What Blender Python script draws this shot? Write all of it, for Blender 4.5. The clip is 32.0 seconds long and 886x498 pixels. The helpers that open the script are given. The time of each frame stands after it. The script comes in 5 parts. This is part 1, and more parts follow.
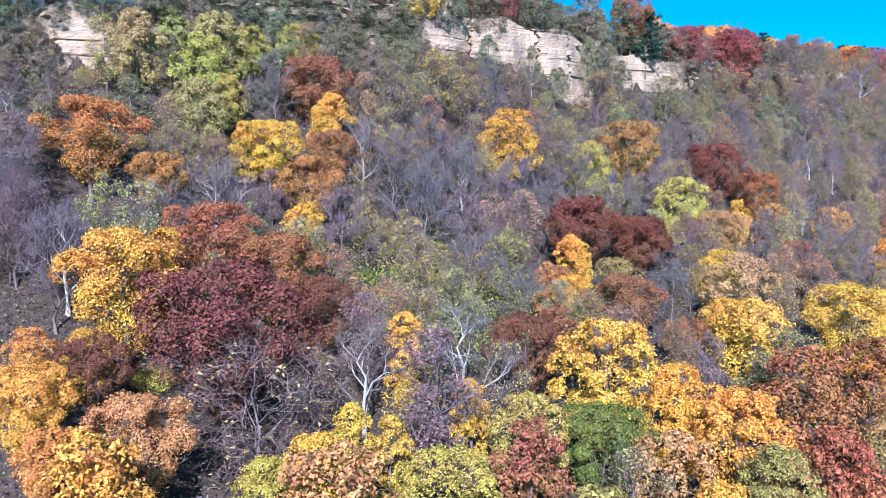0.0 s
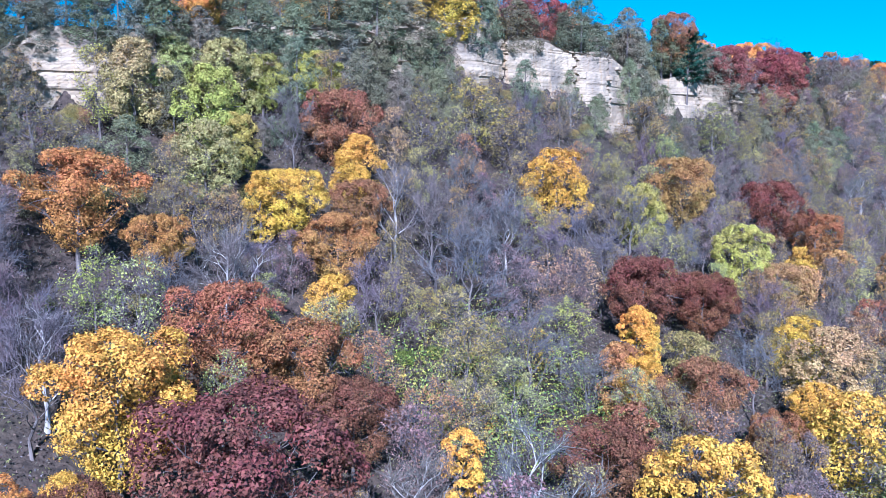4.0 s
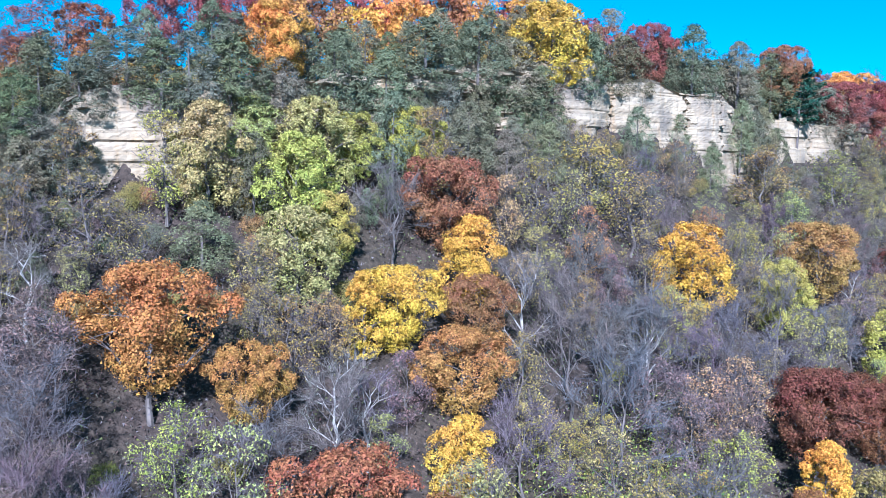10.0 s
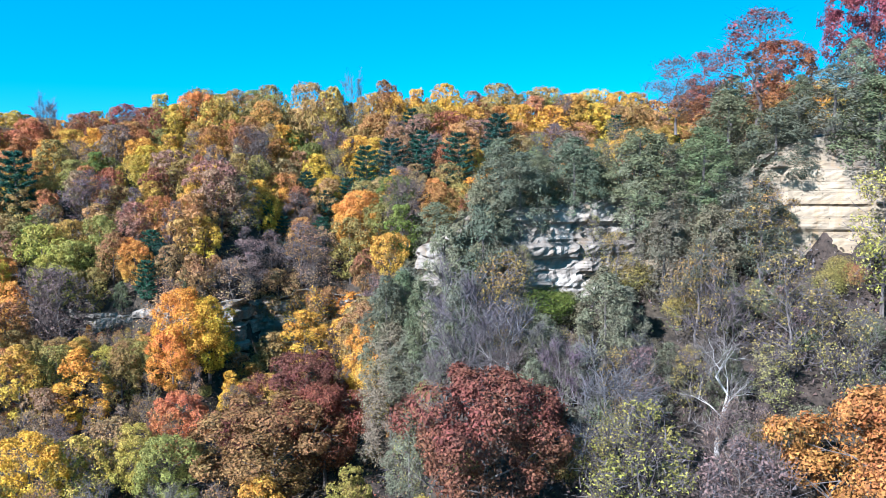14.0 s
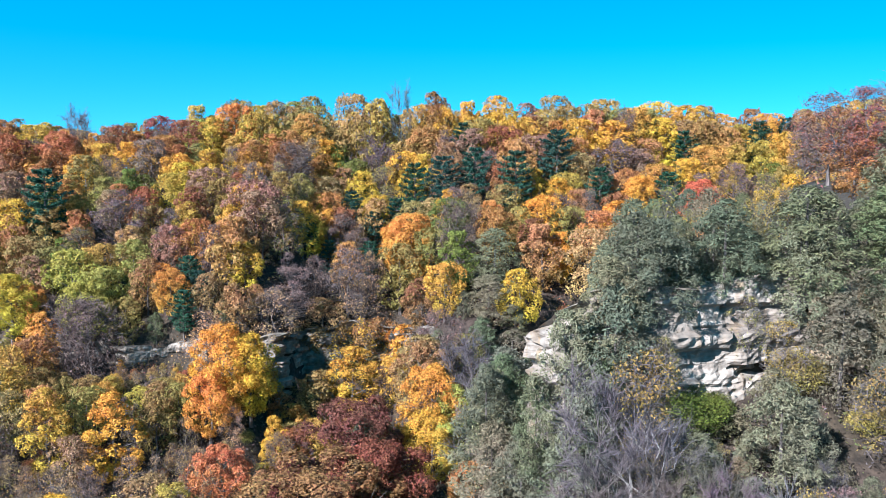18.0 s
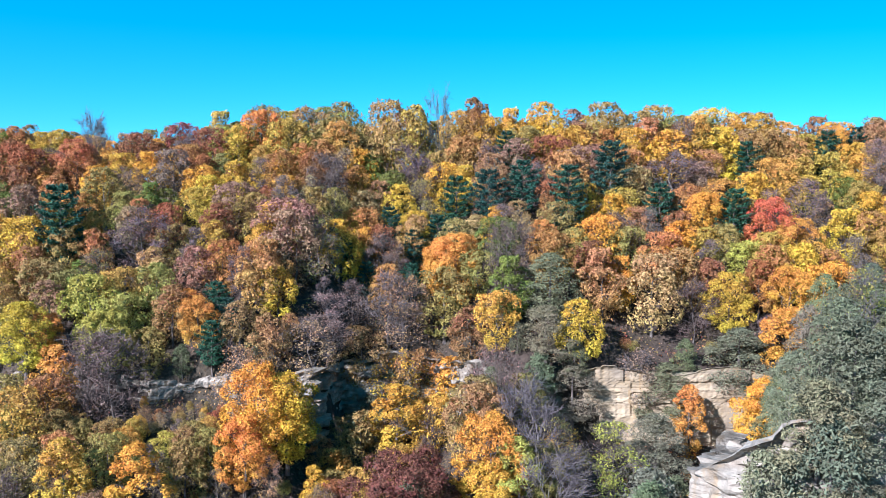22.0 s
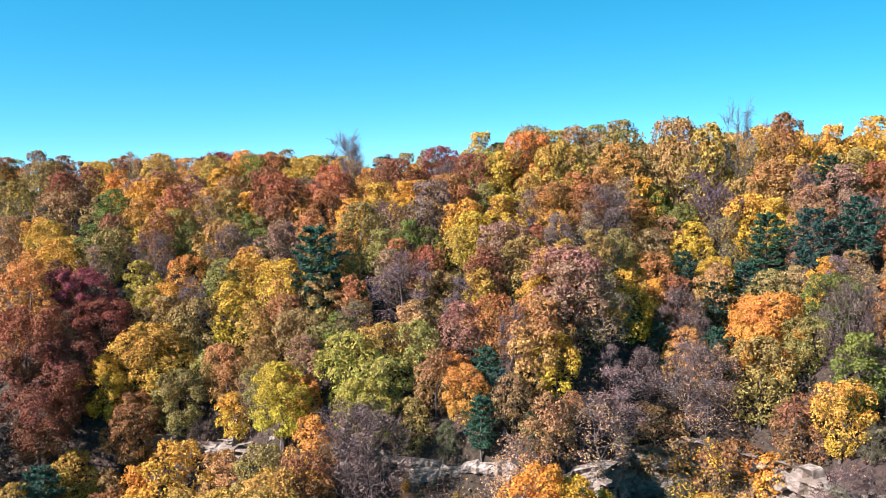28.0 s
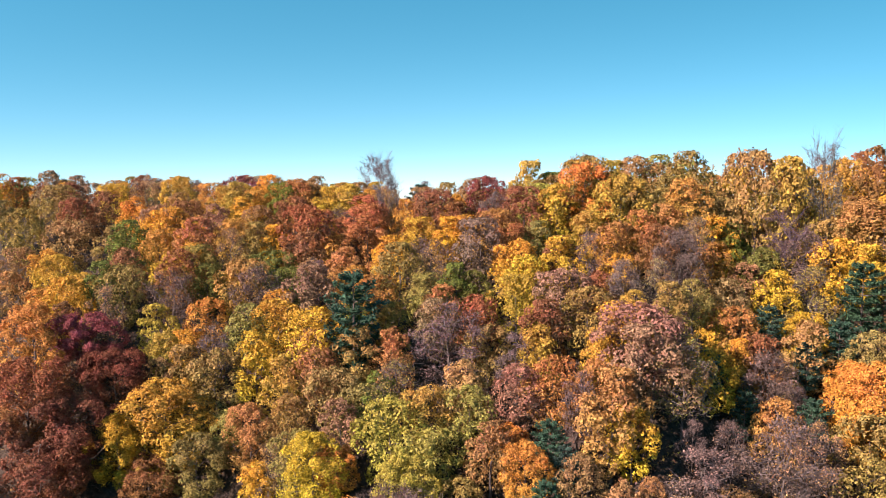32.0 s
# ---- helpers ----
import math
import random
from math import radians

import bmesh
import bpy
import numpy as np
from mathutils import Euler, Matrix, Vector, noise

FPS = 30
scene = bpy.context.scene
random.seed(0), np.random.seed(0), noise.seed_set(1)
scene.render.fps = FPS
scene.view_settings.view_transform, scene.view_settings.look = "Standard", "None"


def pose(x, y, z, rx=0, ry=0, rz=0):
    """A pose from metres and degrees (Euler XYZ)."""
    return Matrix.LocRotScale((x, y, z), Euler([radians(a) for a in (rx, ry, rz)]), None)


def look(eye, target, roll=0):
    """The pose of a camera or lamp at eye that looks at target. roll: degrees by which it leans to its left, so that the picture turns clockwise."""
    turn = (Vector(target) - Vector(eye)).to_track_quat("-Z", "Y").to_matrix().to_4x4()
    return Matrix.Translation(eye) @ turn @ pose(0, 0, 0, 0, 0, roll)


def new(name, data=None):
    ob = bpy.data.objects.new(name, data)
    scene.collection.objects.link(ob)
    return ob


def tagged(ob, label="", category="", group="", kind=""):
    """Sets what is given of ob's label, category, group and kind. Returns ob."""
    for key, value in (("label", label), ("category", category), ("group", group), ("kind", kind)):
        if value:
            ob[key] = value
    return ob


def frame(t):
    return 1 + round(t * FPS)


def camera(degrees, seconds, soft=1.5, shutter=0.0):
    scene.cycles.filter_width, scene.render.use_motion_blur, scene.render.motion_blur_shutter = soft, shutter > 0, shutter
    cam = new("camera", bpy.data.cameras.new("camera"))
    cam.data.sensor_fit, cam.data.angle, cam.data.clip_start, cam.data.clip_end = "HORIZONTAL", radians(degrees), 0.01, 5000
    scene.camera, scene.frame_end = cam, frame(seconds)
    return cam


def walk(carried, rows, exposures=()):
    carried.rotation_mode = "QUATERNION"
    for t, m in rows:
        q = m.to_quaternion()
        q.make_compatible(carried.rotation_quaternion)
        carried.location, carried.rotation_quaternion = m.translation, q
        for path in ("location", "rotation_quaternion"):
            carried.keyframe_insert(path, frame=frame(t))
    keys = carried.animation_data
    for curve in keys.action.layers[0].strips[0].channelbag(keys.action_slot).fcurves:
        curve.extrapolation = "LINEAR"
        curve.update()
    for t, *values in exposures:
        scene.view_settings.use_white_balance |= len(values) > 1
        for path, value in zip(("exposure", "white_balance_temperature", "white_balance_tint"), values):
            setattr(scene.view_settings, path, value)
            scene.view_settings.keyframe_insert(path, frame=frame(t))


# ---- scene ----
# The camera flies up and in towards a wooded limestone bluff, then turns left along the hills behind it.
cam = camera(54.39, 32.0, soft=0.55)
PATH = [
    (0, 0.02, -0.01, 44.98, 0.010, -6.015, -0.491),
    (0.5, -0.69, 2.34, 45.99, 0.014, -6.074, -0.338),
    (1, -1.57, 4.77, 47.03, -0.079, -6.113, -0.235),
    (1.5, -2.32, 7.06, 48.03, -0.118, -6.157, -0.198),
    (2, -3.21, 9.51, 48.95, -0.214, -6.176, -0.150),
    (2.5, -4.11, 12.03, 49.88, -0.358, -6.176, -0.073),
    (3, -5.05, 14.45, 50.91, -0.443, -6.207, -0.010),
    (3.5, -5.90, 16.76, 51.81, -0.450, -6.210, 0.093),
    (5.5, -9.70, 25.36, 54.98, -0.258, -6.165, 0.341),
    (6, -10.92, 27.48, 55.78, -0.298, -6.125, 0.411),
    (6.5, -12.13, 29.28, 56.64, -0.356, -6.150, 0.535),
    (7, -13.05, 30.87, 57.42, -0.331, -6.135, 0.601),
    (7.5, -14.27, 32.50, 58.11, -0.338, -6.150, 0.548),
    (8, -15.34, 34.18, 58.86, 0.302, -5.866, 0.659),
    (8.5, -16.58, 36.00, 59.72, 0.596, -5.884, 0.597),
    (9, -17.75, 37.61, 60.60, 0.812, -5.982, 0.686),
    (9.5, -18.80, 39.44, 61.59, 0.754, -6.187, 0.851),
    (10, -20.02, 41.31, 62.32, 0.709, -6.227, 0.858),
    (10.5, -21.21, 43.30, 63.26, 3.778, -6.215, 0.669),
    (11, -22.92, 45.23, 63.39, 11.663, -5.933, 0.158),
    (11.5, -24.34, 47.07, 64.12, 20.102, -6.034, -0.194),
    (12, -25.95, 48.72, 64.81, 25.940, -5.858, -0.221),
    (12.5, -27.61, 50.15, 65.49, 30.290, -5.895, -0.150),
    (13, -29.39, 51.70, 66.02, 34.825, -5.748, -0.217),
    (13.5, -31.13, 53.00, 66.66, 38.725, -5.744, -0.384),
    (14, -32.97, 54.30, 67.20, 39.789, -5.738, -0.343),
    (14.5, -34.74, 55.22, 67.87, 40.196, -5.733, -0.259),
    (15, -36.54, 56.21, 68.52, 40.428, -5.738, -0.149),
    (15.5, -38.33, 57.06, 69.25, 40.704, -5.804, -0.119),
    (17.5, -45.46, 60.68, 71.69, 41.463, -6.019, -0.077),
    (18, -47.34, 61.50, 71.89, 41.523, -5.819, 0.001),
    (18.5, -49.03, 62.50, 72.18, 41.578, -5.875, -0.008),
    (19, -50.65, 63.34, 72.87, 41.706, -6.041, -0.069),
    (19.5, -52.76, 63.89, 73.63, 41.719, -6.125, -0.003),
    (20, -54.58, 64.75, 74.28, 42.681, -6.314, -0.015),
    (20.5, -56.73, 65.65, 74.79, 42.783, -6.255, -0.050),
    (21, -58.91, 66.02, 75.42, 42.534, -6.494, -0.050),
    (21.5, -60.72, 67.03, 76.38, 42.369, -6.488, 0.163),
    (22, -62.78, 67.79, 76.96, 42.170, -6.528, 0.153),
    (22.5, -64.86, 68.66, 77.83, 42.095, -6.650, 0.143),
    (23, -66.85, 69.54, 78.77, 42.029, -6.799, 0.113),
    (23.5, -68.89, 70.44, 79.33, 41.976, -6.828, 0.190),
    (24, -70.96, 71.54, 80.25, 41.963, -7.085, 0.115),
    (24.5, -73.17, 72.54, 81.17, 41.889, -7.086, 0.204),
    (25, -75.40, 73.46, 82.26, 41.441, -7.367, 0.128),
    (25.5, -77.90, 74.31, 83.05, 43.023, -7.440, 0.076),
    (26, -80.30, 75.11, 84.01, 48.795, -7.496, -0.511),
    (26.5, -82.79, 76.04, 84.60, 54.089, -7.574, -0.884),
    (28.5, -92.19, 78.86, 86.61, 57.398, -7.557, -0.670),
    (29, -94.44, 79.49, 87.15, 57.571, -7.500, -0.533),
    (29.5, -96.62, 80.24, 87.84, 57.690, -7.638, -0.487),
    (30, -98.80, 80.79, 88.48, 57.779, -7.484, -0.308),
    (30.5, -101.00, 81.44, 89.23, 58.118, -7.460, -0.330),
    (31, -103.33, 82.15, 89.94, 58.230, -7.355, -0.328),
    (31.5, -105.65, 82.75, 90.69, 58.300, -7.402, -0.279),
    (32, -107.94, 83.36, 91.24, 58.399, -7.398, -0.233),
]

walk(cam, [(t, pose(x, y, z, 90 + p, 0, a) @ pose(0, 0, 0, 0, 0, r)) for t, x, y, z, a, p, r in PATH],
     exposures=[(0, 1.62, 5190, 27), (3, 1.62, 4790, 25), (6, 1.58, 4640, 20), (9, 1.60, 4690, 17), (11, 1.68, 5040, 15), (13, 1.69, 5250, 12), (19, 1.65, 5650, 15), (22, 1.59, 5550, 17),
                (26.5, 1.51, 5550, 20), (28.5, 1.55, 6950, 30), (32, 1.45, 8050, 41)])

# ---- daylight ----
SUN = Vector((-0.04, -1.0, 0.66)).normalized()
world = bpy.data.worlds.new("sky")
scene.world = world
world.use_nodes = True
wn, wl = world.node_tree.nodes, world.node_tree.links
sky = wn.new("ShaderNodeTexSky")
sky.sky_type = "NISHITA"
sky.sun_disc = False
sky.sun_elevation = math.asin(SUN.z)
sky.sun_rotation = math.atan2(SUN.x, SUN.y)
sky.air_density, sky.dust_density, sky.ozone_density = 1.0, 0.3, 1.0
coord, lift, unit_way = wn.new("ShaderNodeTexCoord"), wn.new("ShaderNodeMapping"), wn.new("ShaderNodeVectorMath")
lift.inputs["Location"].default_value, lift.inputs["Scale"].default_value = (0, 0, 0.25), (1, 1, 2.3)
unit_way.operation = "NORMALIZE"
wl.new(coord.outputs["Generated"], lift.inputs[0])
wl.new(lift.outputs[0], unit_way.inputs[0])
wl.new(unit_way.outputs[0], sky.inputs[0])
hue = wn.new("ShaderNodeHueSaturation")
hue.inputs["Hue"].default_value, hue.inputs["Saturation"].default_value = 0.463, 1.52
wl.new(sky.outputs[0], hue.inputs["Color"])
wl.new(hue.outputs[0], wn["Background"].inputs["Color"])
wn["Background"].inputs["Strength"].default_value = 0.097
sun_data = bpy.data.lights.new("sun", "SUN")
sun_data.energy, sun_data.angle, sun_data.color = 5.0, radians(0.6), (1.0, 0.95, 0.88)
sun = new("sun", sun_data)
sun.matrix_world = look(SUN * 400, (0, 0, 0))


# ---- materials ----
def nodes_of(name, rough=0.9):
    m = bpy.data.materials.new(name)
    m.use_nodes = True
    n, l = m.node_tree.nodes, m.node_tree.links
    b = n["Principled BSDF"]
    b.inputs["Roughness"].default_value = rough
    b.inputs["Specular IOR Level"].default_value = 0.25
    return m, n, l, b


def mixer(n, l, fac, a, b, kind="MIX"):
    x = n.new("ShaderNodeMix")
    x.data_type, x.blend_type = "RGBA", kind
    for sock, val in ((x.inputs[0], fac), (x.inputs[6], a), (x.inputs[7], b)):
        if isinstance(val, (int, float)):
            sock.default_value = val
        elif isinstance(val, tuple):
            sock.default_value = (*val, 1)
        else:
            l.new(val, sock)
    return x.outputs[2]


def ramp(n, l, fac, lo, hi, a=0.0, b=1.0):
    r = n.new("ShaderNodeMapRange")
    l.new(fac, r.inputs[0])
    for i, val in enumerate((lo, hi, a, b)):
        r.inputs[i + 1].default_value = val
    return r.outputs[0]


def noise_of(n, l, scale, detail=4.0, coord="Object", stretch=None):
    t = n.new("ShaderNodeTexCoord")
    v = t.outputs[coord]
    if stretch:
        m = n.new("ShaderNodeMapping")
        m.inputs["Scale"].default_value = stretch
        l.new(v, m.inputs[0])
        v = m.outputs[0]
    x = n.new("ShaderNodeTexNoise")
    x.inputs["Scale"].default_value, x.inputs["Detail"].default_value = scale, detail
    l.new(v, x.inputs["Vector"])
    return x.outputs["Fac"]


def leaf_material(name, spread=0.5, through_light=0.35, hue_spread=0.05, patches=True, low_late=False):
    """Leaves in the colour of their tree, each one a little different."""
    m, n, l, b = nodes_of(name, 0.75)
    info, geo = n.new("ShaderNodeObjectInfo"), n.new("ShaderNodeNewGeometry")
    hs = n.new("ShaderNodeHueSaturation")
    l.new(info.outputs["Color"], hs.inputs["Color"])
    patch = noise_of(n, l, 0.33, 2.0)
    add = n.new("ShaderNodeMath")
    add.operation = "ADD"
    l.new(ramp(n, l, geo.outputs["Random Per Island"], 0, 1, -hue_spread * 0.4, hue_spread * 0.4), add.inputs[0])
    l.new(ramp(n, l, patch, 0.3, 0.7, 0.5 - hue_spread * 0.6, 0.5 + hue_spread * 0.6) if patches else
          ramp(n, l, info.outputs["Random"], 0, 1, 0.49, 0.51), add.inputs[1])
    late = n.new("ShaderNodeMath")
    late.operation = "ADD"
    apart = n.new("ShaderNodeSeparateXYZ")
    l.new(n.new("ShaderNodeTexCoord").outputs["Object"], apart.inputs[0])
    l.new(add.outputs[0], late.inputs[0])
    l.new(ramp(n, l, apart.outputs["Z"], 2.5, 8.5, 0.017, -0.009), late.inputs[1])
    l.new((late if low_late else add).outputs[0], hs.inputs["Hue"])
    white = n.new("ShaderNodeTexWhiteNoise")
    white.noise_dimensions = "1D"
    l.new(geo.outputs["Random Per Island"], white.inputs["W"])
    l.new(ramp(n, l, white.outputs["Value"], 0, 1, 1 - spread, 1 + spread), hs.inputs["Value"])
    l.new(hs.outputs[0], b.inputs["Base Color"])
    tr = n.new("ShaderNodeBsdfTranslucent")
    l.new(hs.outputs[0], tr.inputs["Color"])
    ms = n.new("ShaderNodeMixShader")
    ms.inputs[0].default_value = through_light
    l.new(b.outputs[0], ms.inputs[1])
    l.new(tr.outputs[0], ms.inputs[2])
    l.new(ms.outputs[0], n["Material Output"].inputs[0])
    return m


def bark_material(name, light, dark):
    m, n, l, b = nodes_of(name, 0.9)
    c = mixer(n, l, ramp(n, l, noise_of(n, l, 3.0, 5, stretch=(1, 1, 0.25)), 0.35, 0.65), dark, light)
    l.new(c, b.inputs["Base Color"])
    return m


LEAF = leaf_material("autumn_leaves", 0.6, 0.22, 0.024, low_late=True)
NEEDLE = leaf_material("evergreen_needles", 0.5, 0.12, 0.03)
TWIG = leaf_material("bare_twigs", 0.5, 0.0, 0.03)
STUFF = leaf_material("undergrowth_leaves", 0.6, 0.3, 0.09)
BARK = bark_material("grey_brown_bark", (0.155, 0.133, 0.122), (0.06, 0.05, 0.046))
PALE = bark_material("pale_grey_bark", (0.36, 0.335, 0.31), (0.20, 0.185, 0.17))


def ground_material():
    m, n, l, b = nodes_of("leaf_litter_ground", 0.95)
    big = ramp(n, l, noise_of(n, l, 0.07, 4), 0.38, 0.62)
    fine = ramp(n, l, noise_of(n, l, 1.6, 6), 0.3, 0.7)
    c1 = mixer(n, l, fine, (0.020, 0.015, 0.013), (0.068, 0.049, 0.040))
    c2 = mixer(n, l, fine, (0.019, 0.016, 0.012), (0.060, 0.046, 0.031))
    l.new(mixer(n, l, big, c1, c2), b.inputs["Base Color"])
    bump = n.new("ShaderNodeBump")
    bump.inputs["Strength"].default_value, bump.inputs["Distance"].default_value = 0.6, 0.25
    l.new(fine, bump.inputs["Height"])
    l.new(bump.outputs[0], b.inputs["Normal"])
    return m


def rock_material(name, deep, pale, wear=0.34, relief=0.2):
    m, n, l, b = nodes_of(name, 0.92)
    strata = noise_of(n, l, 1.0, 5, stretch=(0.12, 0.12, 1.5))
    fine = noise_of(n, l, 1.3, 8)
    blot = noise_of(n, l, 0.16, 4)
    base = mixer(n, l, ramp(n, l, strata, 0.35, 0.65), deep, pale)
    base = mixer(n, l, ramp(n, l, blot, 0.5, 0.68), base, (0.16, 0.13, 0.10))
    seam = noise_of(n, l, 1.0, 3, stretch=(0.10, 0.10, 5.5))
    base = mixer(n, l, ramp(n, l, seam, 0.57, 0.64, 0, 0.4), base, (0.13, 0.105, 0.08))
    streak = noise_of(n, l, 1.0, 4, stretch=(0.9, 0.9, 0.08))
    base = mixer(n, l, ramp(n, l, streak, 0.56, 0.7, 0, 0.65), base, (0.27, 0.17, 0.075))
    base = mixer(n, l, ramp(n, l, fine, 0.36, 0.62, 0, wear), base, (0.15, 0.125, 0.10))
    l.new(base, b.inputs["Base Color"])
    bump = n.new("ShaderNodeBump")
    bump.inputs["Strength"].default_value, bump.inputs["Distance"].default_value = 0.5, relief
    rough_face = n.new("ShaderNodeMath")
    rough_face.operation = "SUBTRACT"
    l.new(fine, rough_face.inputs[0])
    l.new(ramp(n, l, seam, 0.57, 0.64, 0, 0.4), rough_face.inputs[1])
    l.new(rough_face.outputs[0], bump.inputs["Height"])
    l.new(bump.outputs[0], b.inputs["Normal"])
    return m


GROUND = ground_material()
ROCK = rock_material("cream_limestone", (0.27, 0.205, 0.128), (0.35, 0.28, 0.192))
GREY_ROCK = rock_material("lichen_grey_limestone", (0.21, 0.18, 0.15), (0.40, 0.355, 0.30), 0.75, 0.7)

# ---- the plan: u runs along the bluff, v into the hill ----
UX, UY = 0.755, 0.656


def xy(u, v):
    return UX * u - UY * v, UY * u + UX * v


def uv(x, y):
    return UX * x + UY * y, -UY * x + UX * y


def smooth(a, b, x):
    s = np.clip((np.asarray(x, float) - a) / (b - a), 0, 1)
    return s * s * (3 - 2 * s)


def waves(u, v, size):
    """Soft lumps of the land, about one metre high, that long."""
    a, b = u / size, v / size
    return (np.sin(a * 1.7 + 0.6 * b + 1.1) * np.cos(b * 1.3 - 0.5 * a) + 0.6 * np.sin(2.9 * a - 1.9 * b + 0.4) +
            0.4 * np.cos(4.7 * b + 3.1 * a))


# the spur: its slope, the foot and the top of its cliff; the cove behind it, with a lower cliff
FOOT_U, FOOT_Z = (-60, 8, 18, 45, 115, 165, 200, 330), (40, 51, 55.5, 57, 60, 57, 60, 58)
TOP_U, TOP_Z = (-60, 8, 18, 38, 45, 75, 112, 121, 133, 150, 161, 180, 200, 330), (52, 58.0, 62.6, 64, 68, 71, 75.8, 76.0, 74.2, 73.6, 71.6, 70.4, 69.6, 72)
SCREE_U, SCREE = (45, 60, 82, 114, 130, 142, 151, 161, 170, 180, 198, 208, 330), (0, 1.5, 5.5, 6.5, 6.5, 5.5, 3, 0, 3, 2, 1, 7, 8)
COVE_V = (-4000, 40, 110, 190, 230, 236.0, 238.5, 265, 300, 350, 420, 520, 1000, 4000)
COVE_Z = (-140, 0, 6, 16, 26, 28, 40.0, 56, 72.5, 68.5, 65, 59, 10, -260)


def height(u, v):
    u, v = np.asarray(u, float), np.asarray(v, float)
    edge = v + 1.3 * np.sin(u * 0.13) + 0.8 * np.sin(u * 0.37 + 1)
    foot, top = np.interp(u, FOOT_U, FOOT_Z), np.interp(u, TOP_U, TOP_Z)
    slope = np.interp(v, (-4000, -60, 30, 60, 96), (-140, 0, 2, 11, 27))
    slope = np.where(v > 96, 27 + (foot - 27) * np.clip((v - 96) / 41, 0, 1), slope)
    slope = slope + np.interp(u, SCREE_U, SCREE) * smooth(121, 136.5, v)
    flat = np.interp(v, (139, 200, 300, 420, 520, 1000, 4000), (0, 0.5, -4, -8, -14, -60, -340))
    a = slope + (top + flat - slope) * smooth(136.6, 139.2, edge)
    b = np.interp(edge - 12 * smooth(-29, -25, u) * smooth(4, -5, u), COVE_V, COVE_Z)
    b = b + 5.5 * smooth(204, 228, v) * smooth(238, 236, edge) * smooth(15, 7, u) * (1 - smooth(-31, -27, u) * smooth(-2, -7, u))
    b = b - 13 * smooth(-72, -92, u) * smooth(-128, -106, u) * smooth(268, 222, v)
    b = b - 4 * smooth(-58, -95, u) * smooth(255, 300, v) + 2.5 * smooth(-85, -115, u) * smooth(-270, -210, u) * smooth(255, 300, v)
    rim = 5.5 + 0.75 * np.clip(v - 139, 0, 100) - 20 * smooth(132, 100, v)
    k = smooth(0, 7 + 22 * smooth(132, 100, v), u - rim + 1.5 * np.sin(v * 0.21))
    near = smooth(3000, 500, np.hypot(u, v))
    return a * k + b * (1 - k) + near * (0.8 * waves(u, v, 24.0) + 0.3 * waves(v, u, 7.0))


def ground_sheet():
    def steps(fine_lo, fine_hi, fine):
        mid = list(np.arange(fine_lo, fine_hi + 0.01, fine))
        out = [fine_hi + 6 * 1.35 ** i for i in range(1, 22)]
        return np.array([fine_lo - (o - fine_hi) for o in reversed(out)] + mid + out)
    us = steps(-220, 330, 4.0)
    vs = np.unique(np.concatenate([steps(0, 480, 4.0), np.arange(132, 144, 1.0), np.arange(232, 242, 1.0)]))
    U, V = np.meshgrid(us, vs, indexing="ij")
    Z = height(U, V)
    X, Y = xy(U, V)
    co = np.stack([X, Y, Z], -1).reshape(-1, 3)
    nu, nv = U.shape
    idx = np.arange(nu * nv).reshape(nu, nv)
    quads = np.stack([idx[:-1, :-1], idx[1:, :-1], idx[1:, 1:], idx[:-1, 1:]], -1).reshape(-1, 4)
    me = bpy.data.meshes.new("ground")
    me.from_pydata(co.tolist(), [], quads.tolist())
    me.polygons.foreach_set("use_smooth", [True] * len(me.polygons))
    me.materials.append(GROUND)
    return tagged(new("ground", me), "steep forest floor covered in brown fallen leaves", "ground", kind="structure")


ground_sheet()


# ---- cliffs ----
def polyline(points, step):
    pts = [np.array(p, float) for p in points]
    out = []
    for a, b in zip(pts[:-1], pts[1:]):
        n = max(int(np.hypot(*(b - a)[:2]) / step), 1)
        out += [a + (b - a) * i / n for i in range(n)]
    return np.array(out + [pts[-1]])


